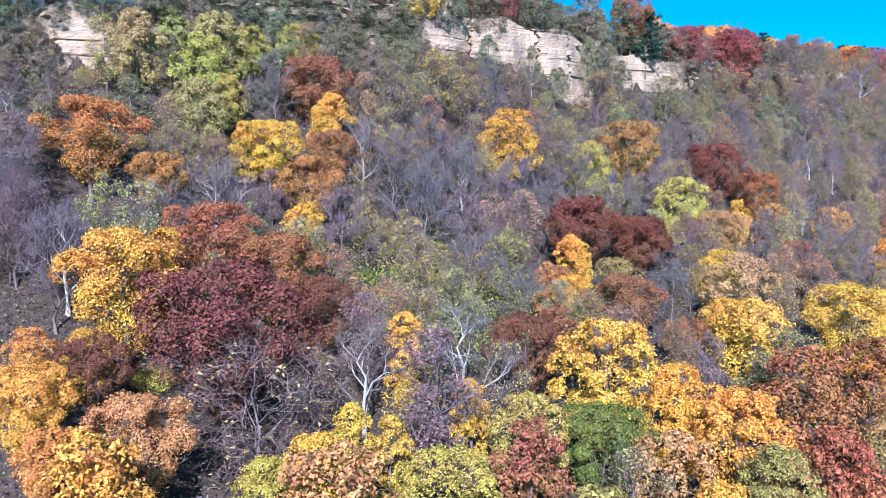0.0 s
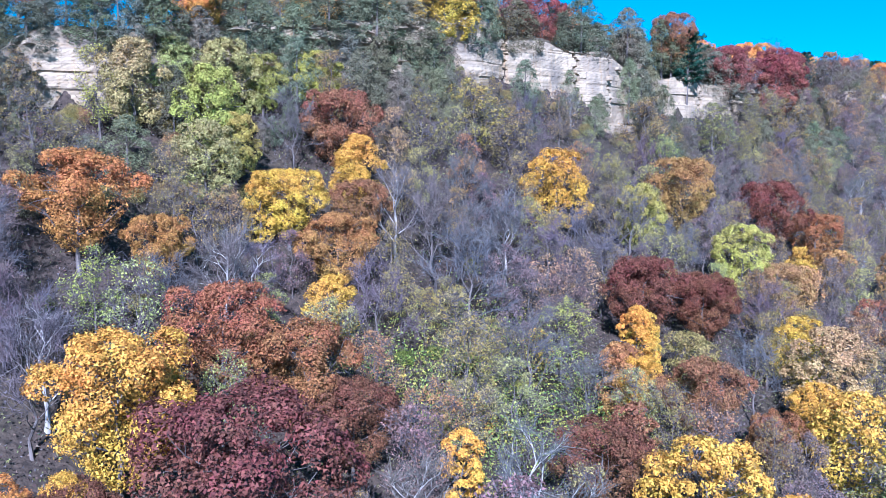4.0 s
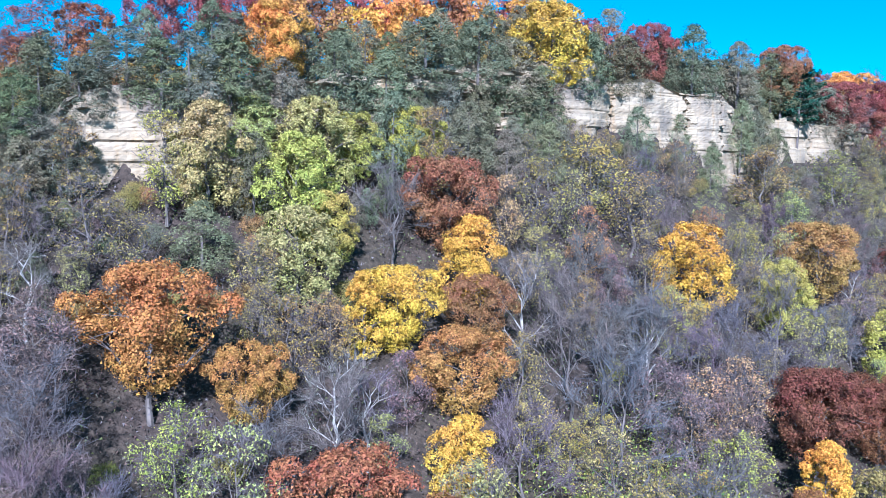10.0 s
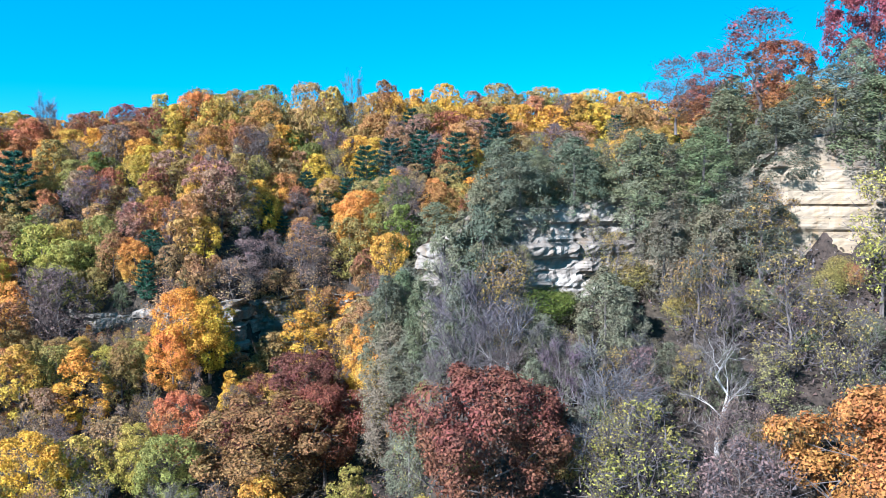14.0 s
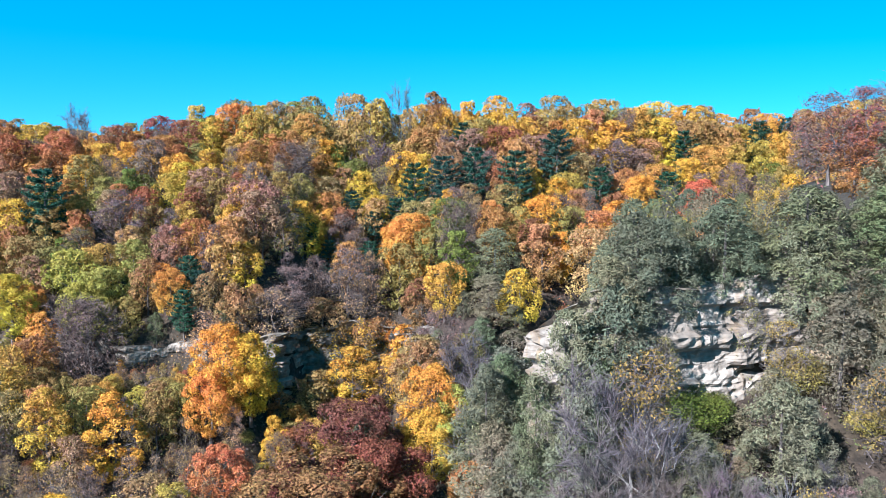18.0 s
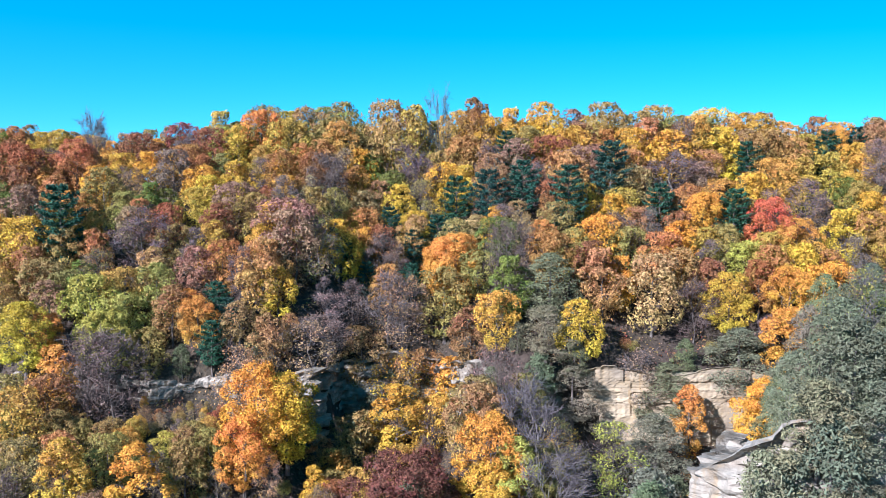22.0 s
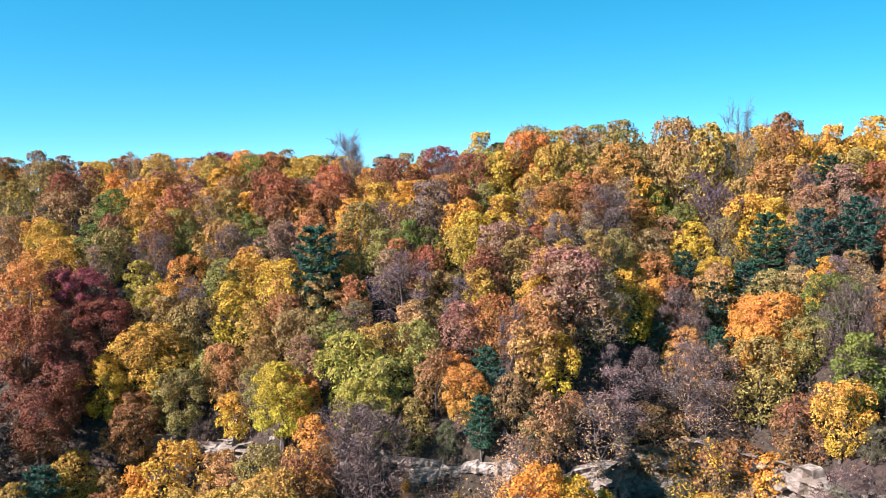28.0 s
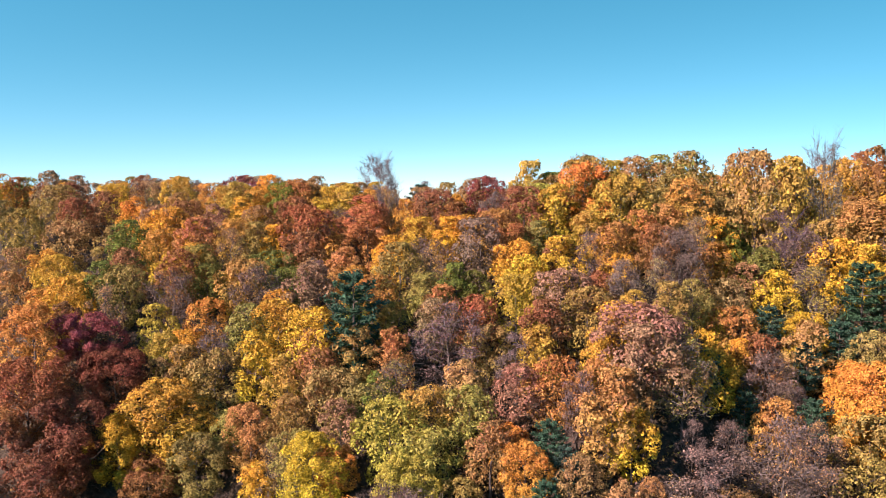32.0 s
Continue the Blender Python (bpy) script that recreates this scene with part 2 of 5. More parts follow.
def cliff(points, label, seed, rough=1.0, ledges=26, stone=ROCK, cracks=()):
    """A bedded limestone face along points (u, v, foot, top); its outer side is to the right of the line. Beds, joints and ledges are cut in."""
    pick = np.random.default_rng(seed)
    line = polyline(points, 0.42)
    n = len(line)
    way = np.gradient(line[:, :2], axis=0)
    k = np.ones(9) / 9
    way = np.stack([np.convolve(np.pad(way[:, i], 4, mode="edge"), k, "valid") for i in (0, 1)], -1)
    out = unit2(np.stack([way[:, 1], -way[:, 0]], -1))
    run = np.concatenate([[0], np.cumsum(np.hypot(*np.diff(line[:, :2], axis=0).T))])
    low = line[:, 2].min() - 2.5
    rows = int((line[:, 3].max() + 2.0 - low) / 0.25) + 1
    plain = rough < 0.5
    beds = np.cumsum(pick.choice([2, 5, 9, 13] if plain else [1, 2, 3, 5, 8], rows + 4))
    bed_of = np.searchsorted(beds, np.arange(rows), side="right")
    seam = np.isin(np.arange(rows), beds) & (pick.random(rows) < 0.8)
    depth = pick.normal(0, 0.42, rows + 6) * rough
    joint = np.cumsum(pick.choice([3, 6, 10, 16] if plain else [2, 4, 6, 9], n + 4))
    joint_of = np.searchsorted(joint, np.arange(n), side="right")
    split = np.isin(np.arange(n), joint)
    cell = pick.normal(0, 0.36, (rows + 6, n + 6)) * rough
    shut = pick.random((rows + 6, n + 6)) < (0.7 if plain else 0.55)
    crack = [int(np.argmin(abs(line[:, 0] - c))) for c in cracks] + [int(c) for c in pick.choice(np.arange(4, n - 4), max(n // 60, 1), replace=False)]
    swell = 0.9 * np.sin(run * 0.17 + seed) + 0.7 * np.sin(run * 0.43 + 2 * seed) + 0.4 * np.sin(run * 0.9)
    verts = []
    for j in range(rows):
        for i in range(n):
            u, v, foot, top = line[i]
            f = min(max((low + 0.25 * j - foot) / (top - foot), 0), 1)
            b, q = bed_of[j], joint_of[i]
            o = depth[b] + cell[b, q] + 0.45 * rough * swell[i] * (1 - 0.4 * f) + 0.9 * (1 - f) ** 2 + pick.normal(0, 0.03)
            if seam[j] and not shut[b, q]:
                o -= 0.13 if plain else 0.26
            if split[i] and not shut[b, q]:
                o -= 0.08 if plain else 0.2
            if any(abs(i - c + int(round(1.3 * math.sin(j * 0.5)))) < 1 for c in crack) and f > 0.25:
                o -= 1.5
            lid = top + 0.8 * np.sin(run[i] * 0.31 + seed) + 1.1 * cell[rows + 2, q]
            z = min(low + 0.25 * j + 0.25 * np.sin(run[i] * 0.05 + seed), lid)
            spot = Vector((run[i] * 0.35, z * 0.3, seed * 7.0))
            o += 0.35 * noise.noise(spot) + 0.10 * noise.noise(spot * 4.1)
            if not plain:
                o += 0.5 * noise.noise(spot * 2.3) + 0.3 * noise.noise(spot * 9.0)
            x, y = xy(u + out[i, 0] * o, v + out[i, 1] * o)
            verts.append((x, y, z))
    for back, drop in ((1.0, 0.5), (2.4, 4.0)):
        for i in range(n):
            u, v, foot, top = line[i]
            x, y = xy(u - out[i, 0] * back, v - out[i, 1] * back)
            verts.append((x, y, top - drop))
    faces = [[j * n + i, j * n + i + 1, (j + 1) * n + i + 1, (j + 1) * n + i] for j in range(rows + 1) for i in range(n - 1)]
    me = bpy.data.meshes.new("cliff")
    me.from_pydata(verts, [], faces)
    me.materials.append(stone)
    ob = tagged(new("cliff", me), label, "cliff")
    for _ in range(ledges):
        i = int(pick.integers(2, n - 2))
        u, v, foot, top = line[i]
        f = pick.uniform(0.12, 0.98)
        w, d, h = pick.uniform(0.8, 3.2), pick.uniform(0.8, 1.8), pick.uniform(0.25, 0.9)
        x, y = xy(u + out[i, 0] * (0.5 + 0.5 * (1 - f)), v + out[i, 1] * (0.5 + 0.5 * (1 - f)))
        bm = bmesh.new()
        bmesh.ops.create_cube(bm, size=1.0)
        for p in bm.verts:
            p.co = Vector((p.co.x * w, p.co.y * d, p.co.z * h)) + Vector(pick.normal(0, 0.12, 3))
        bmesh.ops.bevel(bm, geom=bm.edges[:], offset=0.09, segments=1, affect="EDGES")
        slab = bpy.data.meshes.new("ledge")
        bm.to_mesh(slab)
        bm.free()
        slab.materials.append(stone)
        s = new("ledge", slab)
        turn = math.atan2(UY * way[i, 0] + UX * way[i, 1], UX * way[i, 0] - UY * way[i, 1])
        s.matrix_world = Matrix.Translation((x, y, foot + (top - foot) * f)) @ Matrix.Rotation(turn, 4, "Z")
        s.parent = ob
    return ob


def unit2(a):
    return a / np.maximum(np.linalg.norm(a, axis=-1, keepdims=True), 1e-9)


def bluff(u0, u1, dv=0.0):
    """Points along the bluff's edge, with the foot and top of its cliff."""
    us = np.linspace(u0, u1, max(int((u1 - u0) / 3), 2))
    return [(u, 137.2 + dv - 1.3 * math.sin(u * 0.13) - 0.8 * math.sin(u * 0.37 + 1), float(np.interp(u, FOOT_U, FOOT_Z)) - 1, float(np.interp(u, TOP_U, TOP_Z)) + 1.0) for u in us]


cliff([(16, 149, 48, 58), (11.5, 142.5, 49, 59), (10, 138.6, 50, 59)] + bluff(12, 30), "broken grey limestone cliff at the tip of the spur", 3, 0.62, 0, GREY_ROCK)
cliff(bluff(30, 66), "ledged cream limestone cliff half hidden by junipers", 4, 0.45, 8)
cliff(bluff(66, 112), "pale limestone cliff with trees before it", 5, 0.9, 20)
cliff(bluff(112, 168), "tall bright white limestone cliff with a dark crack", 6, 0.26, 4, cracks=(148.3,))
cliff(bluff(168, 205), "white limestone cliff among junipers", 7, 0.3, 3)
cliff(bluff(205, 320), "distant weathered limestone cliff in the woods", 8, 0.9, 24)
cliff([(-120, 243, 25, 34), (-66, 238.5, 24, 37), (-40, 236.6, 23, 38)], "dark shaded limestone cliff in the cove", 9, 1.2, 30, GREY_ROCK)
cliff([(-40, 236.6, 23, 38), (-34, 234, 20, 38), (-28, 234.5, 20, 38.5), (-25.5, 246.5, 20, 38.5), (-16, 248, 20, 39), (-6, 247, 20, 39), (2, 238, 22, 39), (12, 236.2, 24, 39.5)], "dark overhanging limestone wall in the cove", 10, 1.3, 30, GREY_ROCK)
cliff([(12, 236.2, 25, 39.5), (34, 235.6, 25, 40), (90, 236.8, 27, 40)], "bright cream limestone cliff under the hillside", 11, 0.3, 3)


# ---- trees ----
rng = np.random.default_rng(7)


def mesh_of(name, verts, faces, material, smooth_faces=False):
    me = bpy.data.meshes.new(name)
    me.from_pydata(np.asarray(verts, float).tolist(), [], faces if isinstance(faces, list) else faces.tolist())
    if smooth_faces:
        me.polygons.foreach_set("use_smooth", [True] * len(me.polygons))
    me.materials.append(material)
    return me


def unit(v):
    return v / np.maximum(np.linalg.norm(v, axis=-1, keepdims=True), 1e-9)


def leaf_cards(points, outward, size, droop=0.0, long=1.5, loose=0.5):
    """One small pointed leaf spray at each point."""
    n = len(points)
    normal = unit(outward + rng.normal(0, loose, (n, 3)) + np.array([0, 0, 0.25]))
    side = unit(np.cross(normal, rng.normal(0, 1, (n, 3))))
    ahead = np.cross(normal, side)
    s = (size * rng.uniform(0.6, 1.35, n))[:, None]
    a = points - ahead * s * long * 0.4 + side * s * 0.5
    b = points - ahead * s * long * 0.4 - side * s * 0.5
    c = points + ahead * s * long * 0.6 - np.array([0, 0, 1]) * s * droop
    return np.stack([a, b, c], 1).reshape(-1, 3), np.arange(n * 3).reshape(n, 3)


def tube(verts, faces, a, b, ra, rb, sides=5):
    a, b = np.asarray(a, float), np.asarray(b, float)
    d = unit(b - a)
    p = unit(np.cross(d, [0.3, 0.9, 0.2]))
    q = np.cross(d, p)
    k = len(verts)
    for c, r in ((a, ra), (b, rb)):
        for i in range(sides):
            t = 2 * math.pi * i / sides
            verts.append(c + (p * math.cos(t) + q * math.sin(t)) * r)
    for i in range(sides):
        j = (i + 1) % sides
        faces.append([k + i, k + j, k + sides + j, k + sides + i])


def wood(h, spread, limbs, depth, base, lean=0.04, start=0.25, rise=0.9):
    """A tapered, slightly bent trunk with limbs that fork. Returns its mesh data and the tips."""
    verts, faces, tips = [], [], []
    steps = 6
    pts = [np.array([0, 0, -0.8])]
    for i in range(1, steps + 1):
        pts.append(np.array([rng.normal(0, lean * h * 0.3), rng.normal(0, lean * h * 0.3), h * 0.86 * i / steps]))
    for i in range(steps):
        r0, r1 = base * (1 - 0.86 * i / steps), base * (1 - 0.86 * (i + 1) / steps)
        tube(verts, faces, pts[i], pts[i + 1], r0 * (1.35 if i == 0 else 1), r1, 6)

    def fork(p, d, length, r, level):
        q = p + d * length * 0.55 + rng.normal(0, 0.05, 3) * length
        e = q + unit(d + rng.normal(0, 0.25, 3) + np.array([0, 0, 0.15])) * length * 0.45
        tube(verts, faces, p, q, r, r * 0.7, 4)
        tube(verts, faces, q, e, r * 0.7, r * 0.4, 4)
        if level == 0:
            tips.append((e, unit(e - p)))
            return
        for s, o in ((e, 0.62), (q, 0.7), (e, 0.5)):
            fork(s, unit(d + rng.normal(0, 0.5, 3)), length * o, r * 0.45, level - 1)

    for i in range(limbs):
        f = start + (1 - start) * (i + rng.uniform(0, 0.6)) / limbs
        k = min(int(f * steps), steps - 1)
        p = pts[k] + (pts[k + 1] - pts[k]) * (f * steps - k)
        t = i * 2.4 + rng.uniform(-0.4, 0.4)
        d = unit(np.array([math.cos(t), math.sin(t), rise * rng.uniform(0.5, 1.2)]))
        fork(p, d, spread * (1.15 - 0.6 * f) * rng.uniform(0.8, 1.1), base * 0.42 * (1.1 - 0.6 * f), depth)
    return verts, faces, tips


def crown_tufts(h, w, low, prof, lobes, per, gaps=0.12):
    """Tufts of a lobed crown: where they sit, which way they face and how large they are."""
    mid, rad = [], []
    for i in range(lobes):
        if rng.random() < gaps:
            continue
        z = ((i + 0.5) / lobes) ** 0.9
        reach = w * 0.5 * np.interp(z, (0, 0.2, 0.45, 0.7, 0.88, 1.0), prof)
        r = w * (rng.uniform(0.095, 0.18) if gaps > 0.05 else rng.uniform(0.115, 0.195)) * (1.12 - 0.3 * z)
        t = i * 2.39996 + rng.uniform(-0.6, 0.6)
        out = max(reach - r, 0) * (rng.uniform(0.94 - 1.3 * gaps, 1.06 + gaps) if i % 4 else rng.uniform(0.1, 0.7))
        mid.append((math.cos(t) * out, math.sin(t) * out, min(h * (low + (1 - low) * z) + rng.normal(0, 0.02 * h), h - r * 0.8)))
        rad.append(r)
    mid, rad = np.array(mid), np.array(rad)
    spots, ways, sizes = [], [], []
    for c, r in zip(mid, rad):
        away = unit(np.array([c[0], c[1], 0.5 * (c[2] - h * (low + 0.3))]))
        d = unit(rng.normal(0, 1, (per, 3)) + away * 0.55 + [0, 0, 0.3])
        p = c + d * (r * rng.uniform(0.72, 1.04, per))[:, None] * np.array([1, 1, 0.88])
        gap = np.linalg.norm(p[:, None] - mid[None], axis=2) / rad[None]
        keep = (gap < 0.72).sum(1) == 0
        spots.append(p[keep])
        ways.append(d[keep])
        sizes.append(np.full(keep.sum(), r))
    return np.concatenate(spots), np.concatenate(ways), np.concatenate(sizes)


ROUND = (0.5, 0.86, 1.0, 0.92, 0.66, 0.3)
UPRIGHT = (0.62, 0.92, 1.0, 0.86, 0.62, 0.24)
HIGH = (0.35, 0.62, 0.92, 1.0, 0.82, 0.42)


def tuft_leaves(tufts, leaves, size, flat=0.5, loose=0.55, long=1.4, spread=0.2, droop=0.15):
    p, d, r = tufts
    i = rng.integers(0, len(p), leaves)
    g = rng.normal(0, 1, (leaves, 3)) * (r[i] * spread)[:, None]
    g -= d[i] * (g * d[i]).sum(1)[:, None] * flat
    return leaf_cards(p[i] + g, d[i] + 0.5 * unit(g), size, droop, long, loose)


def tuft_twigs(tufts, twigs, length, width):
    """Fine twigs that fan outward through the tufts of a crown."""
    p, d, r = tufts
    i = rng.integers(0, len(p), twigs)
    way = unit(d[i] + rng.normal(0, 0.75, (twigs, 3)) + [0, 0, 0.35])
    o = p[i] + rng.normal(0, 0.35, (twigs, 3)) * r[i][:, None] - way * (length * rng.uniform(0.3, 1.0, twigs))[:, None]
    e = o + way * (length * rng.uniform(0.7, 1.5, twigs))[:, None]
    side = unit(np.cross(way, rng.normal(0, 1, (twigs, 3)))) * width
    return np.stack([o - side, o + side, e], 1).reshape(-1, 3), np.arange(twigs * 3).reshape(twigs, 3)


def broad_tree(h, w, lobes, leaves, size, low=0.2, prof=ROUND, limbs=7, gaps=0.04):
    """A broadleaf crown of rounded lobes, each of many leafy tufts, with gaps, over a forking trunk."""
    v, f, tips = wood(h * 0.86, w * 0.42, limbs, 1 if limbs > 5 else 0, 0.02 * h, start=0.3)
    tufts = crown_tufts(h, w, low, prof, lobes, 24, gaps)
    lv, lf = tuft_leaves(tufts, leaves, size)
    return [("trunk", mesh_of("trunk", v, f, BARK)), ("crown", mesh_of("crown", lv, lf, LEAF))]


def haze_tree(h, w, lobes, twigs, leaves, size, low=0.15):
    """A rounded crown that has shed most leaves: a haze of fine twigs over forking limbs."""
    v, f, tips = wood(h * 0.9, w * 0.5, 9, 1, 0.013 * h, lean=0.06, start=0.2, rise=1.3)
    tufts = crown_tufts(h, w, low, ROUND, lobes, 20)
    tv, tf = tuft_twigs(tufts, twigs, 0.085 * h, 0.003 * h)
    lv, lf = tuft_leaves(tufts, leaves, size, loose=1.0, spread=0.4)
    return [("trunk", mesh_of("trunk", v, f, BARK)), ("twig_spray", mesh_of("twig_spray", tv, tf, TWIG)), ("crown", mesh_of("crown", lv, lf, LEAF))]


def twig_fan(tips, per, length, spread=0.5, width=0.035):
    """Thin forking twigs along and beyond the branch tips, one long triangle each."""
    verts, faces = [], []
    for p, d in tips:
        for _ in range(per):
            e = unit(d + rng.normal(0, spread, 3) + np.array([0, 0, 0.25])) * length * rng.uniform(0.6, 1.5)
            s = unit(np.cross(e, rng.normal(0, 1, 3))) * width
            o = p - d * length * rng.uniform(0, 1.6) + rng.normal(0, 0.06, 3) * length
            k = len(verts)
            verts += [o - s, o + s, o + e]
            faces.append([k, k + 1, k + 2])
            m = o + e * rng.uniform(0.3, 0.7)
            g = unit(unit(e) + rng.normal(0, 0.5, 3)) * length * 0.6
            verts += [m - s * 0.7, m + s * 0.7, m + g]
            faces.append([k + 3, k + 4, k + 5])
    return verts, faces


def bare_tree(h, w, limbs, pale=False, per=9):
    v, f, tips = wood(h, w * 0.52, limbs, 2, (0.021 if pale else 0.014) * h, lean=0.08, start=0.22, rise=1.3)
    tv, tf = twig_fan(tips, per, h * 0.12, width=0.0021 * h)
    return [("trunk", mesh_of("trunk", v, f, PALE if pale else BARK)), ("twig_spray", mesh_of("twig_spray", tv, tf, TWIG))]


def thin_tree(h, w, lobes, leaves, size, twigs=900):
    """A half-bare tree: forking wood with twigs and a thin veil of leaves."""
    v, f, tips = wood(h, w * 0.55, 9, 1, 0.012 * h, lean=0.07, start=0.2, rise=1.2)
    tufts = crown_tufts(h, w, 0.22, UPRIGHT, lobes, 16, 0.2)
    tv, tf = tuft_twigs(tufts, twigs, 0.11 * h, 0.0022 * h)
    lv, lf = tuft_leaves(tufts, leaves, size, loose=1.0, spread=0.42)
    return [("trunk", mesh_of("trunk", v, f, BARK)), ("twig_spray", mesh_of("twig_spray", tv, tf, TWIG)), ("crown", mesh_of("crown", lv, lf, LEAF))]


def cedar_tree(h, w, n, size):
    """A dense, dark juniper, broad below with a blunt, uneven top and feathery sprays."""
    v, f = [], []
    tube(v, f, (0, 0, -0.6), (0.1, 0, h * 0.9), 0.02 * h, 0.004 * h, 6)
    tufts = crown_tufts(h, w, 0.06, (0.85, 1.0, 0.92, 0.7, 0.46, 0.12), 50, 26, 0.12)
    p, d, r = tufts
    lv, lf = tuft_leaves((p, unit(d + [0, 0, 0.35]), r), n, size, flat=0.2, loose=0.6, long=2.6, spread=0.24, droop=0.05)
    return [("trunk", mesh_of("trunk", v, f, BARK)), ("crown", mesh_of("crown", lv, lf, NEEDLE))]


def pine_tree(h, w, n, size, bare=0.3):
    """A white pine: a straight mast and open, level tiers of boughs."""
    v, f = [], []
    tube(v, f, (0, 0, -0.8), (0, 0, h * 0.55), 0.017 * h, 0.010 * h, 7)
    tube(v, f, (0, 0, h * 0.55), (0.1, 0, h * 0.99), 0.010 * h, 0.002 * h, 6)
    pts, outs = [], []
    tiers = 9
    for k in range(tiers):
        z = bare + (0.98 - bare) * (k + 0.3) / tiers
        reach = w * 0.5 * np.interp((z - bare) / (1 - bare), (0, 0.25, 0.7, 1), (0.7, 1.0, 0.8, 0.16))
        for j in range(5):
            t = j * 1.2566 + k * 0.77 + rng.uniform(-0.3, 0.3)
            L = reach * rng.uniform(0.55, 1.1)
            d = np.array([math.cos(t), math.sin(t), 0.16])
            base = np.array([0, 0, h * z])
            tube(v, f, base, base + d * L, 0.0045 * h, 0.0015 * h, 3)
            per = max(n // (tiers * 5), 6)
            s = rng.uniform(0.3, 1.05, per)
            sidew = np.array([-math.sin(t), math.cos(t), 0])
            p = base + d * (L * s)[:, None] + sidew * (rng.normal(0, 0.14, per) * L * (1.2 - 0.5 * s))[:, None]
            p[:, 2] += rng.normal(0.014 * h, 0.013 * h, per) + 0.10 * L * s ** 2
            pts.append(p)
            outs.append(np.tile([0, 0, 1.0], (per, 1)) + rng.normal(0, 0.3, (per, 3)))
    lv, lf = leaf_cards(np.concatenate(pts), np.concatenate(outs), size, 0.0, 2.0)
    return [("trunk", mesh_of("trunk", v, f, BARK)), ("crown", mesh_of("crown", lv, lf, NEEDLE))]


def bush(h, w, n, size):
    v, f = [], []
    for i in range(5):
        t = i * 1.3
        tube(v, f, (0, 0, -0.3), (math.cos(t) * w * 0.3, math.sin(t) * w * 0.3, h * 0.7), 0.05, 0.02, 4)
    d = unit(rng.normal(0, 1, (n, 3)) + [0, 0, 0.4])
    lump = 1 + 0.22 * np.sin(d[:, 0] * 5 + 1) * np.cos(d[:, 1] * 4 + d[:, 2] * 3)
    p = d * (rng.uniform(0.45, 1.0, n) ** 0.6 * lump)[:, None] * np.array([w * 0.5, w * 0.5, h * 0.48]) + [0, 0, h * 0.5]
    lv, lf = leaf_cards(p, d, size)
    return [("stems", mesh_of("stems", v, f, BARK)), ("foliage", mesh_of("foliage", lv, lf, LEAF))]


# every kind in a few shapes, 10 m high each
KIND = {
    "oak": [broad_tree(10, 9.4, 46, 22000, 0.130, 0.26, HIGH, gaps=0.15) for _ in range(4)],
    "maple": [broad_tree(10, 7.6, 42, 15000, 0.134, 0.16, ROUND, gaps=0.1) for _ in range(4)],
    "slim": [broad_tree(10, 5.0, 38, 9500, 0.130, 0.10, UPRIGHT) for _ in range(3)],
    "far": [broad_tree(10, w, n, 5400, 0.208, 0.12, p, 4) for w, n, p in ((8.2, 34, ROUND), (7.4, 30, UPRIGHT), (8.6, 38, HIGH), (7.0, 28, ROUND), (8.0, 42, UPRIGHT), (9.0, 34, ROUND))],
    "haze": [haze_tree(10, 7.6, 26, 2100, n, 0.17) for n in (300, 900, 150, 600)],
    "bare": [bare_tree(10, 6.5, 9, False, 11) for _ in range(4)],
    "pale": [bare_tree(10, 6.0, 8, True, 9) for _ in range(3)],
    "thin": [thin_tree(10, 6.0, 24, n, 0.132) for n in (2400, 1600, 3000, 2000, 2700)],
    "cedar": [cedar_tree(10, 6.5, 9500, 0.10) for _ in range(4)],
    "pine": [pine_tree(10, 6.6, 6600, 0.175, b) for b in (0.3, 0.18, 0.25)],
    "bush": [bush(10, 11, 3800, 0.25) for _ in range(3)],
}
NOUN = {"oak": "oak tree", "maple": "maple tree", "slim": "young maple tree", "far": "broadleaf tree", "bare": "bare tree",
        "pale": "pale bare tree", "thin": "half-bare tree", "haze": "twiggy tree", "cedar": "juniper", "pine": "white pine", "bush": "bush"}
SPECIES = {"gold": "maple tree", "yellow": "maple tree", "orange": "maple tree", "red": "maple tree", "rust": "oak tree", "burgundy": "oak tree",
           "wine": "oak tree", "amber": "oak tree", "brown": "hickory tree", "tan": "hickory tree", "ochre": "oak tree", "copper": "hickory tree", "pink": "hickory tree",
           "olive": "ash tree", "green": "linden tree", "lime": "linden tree", "sage": "linden tree", "mauve": "elm tree"}
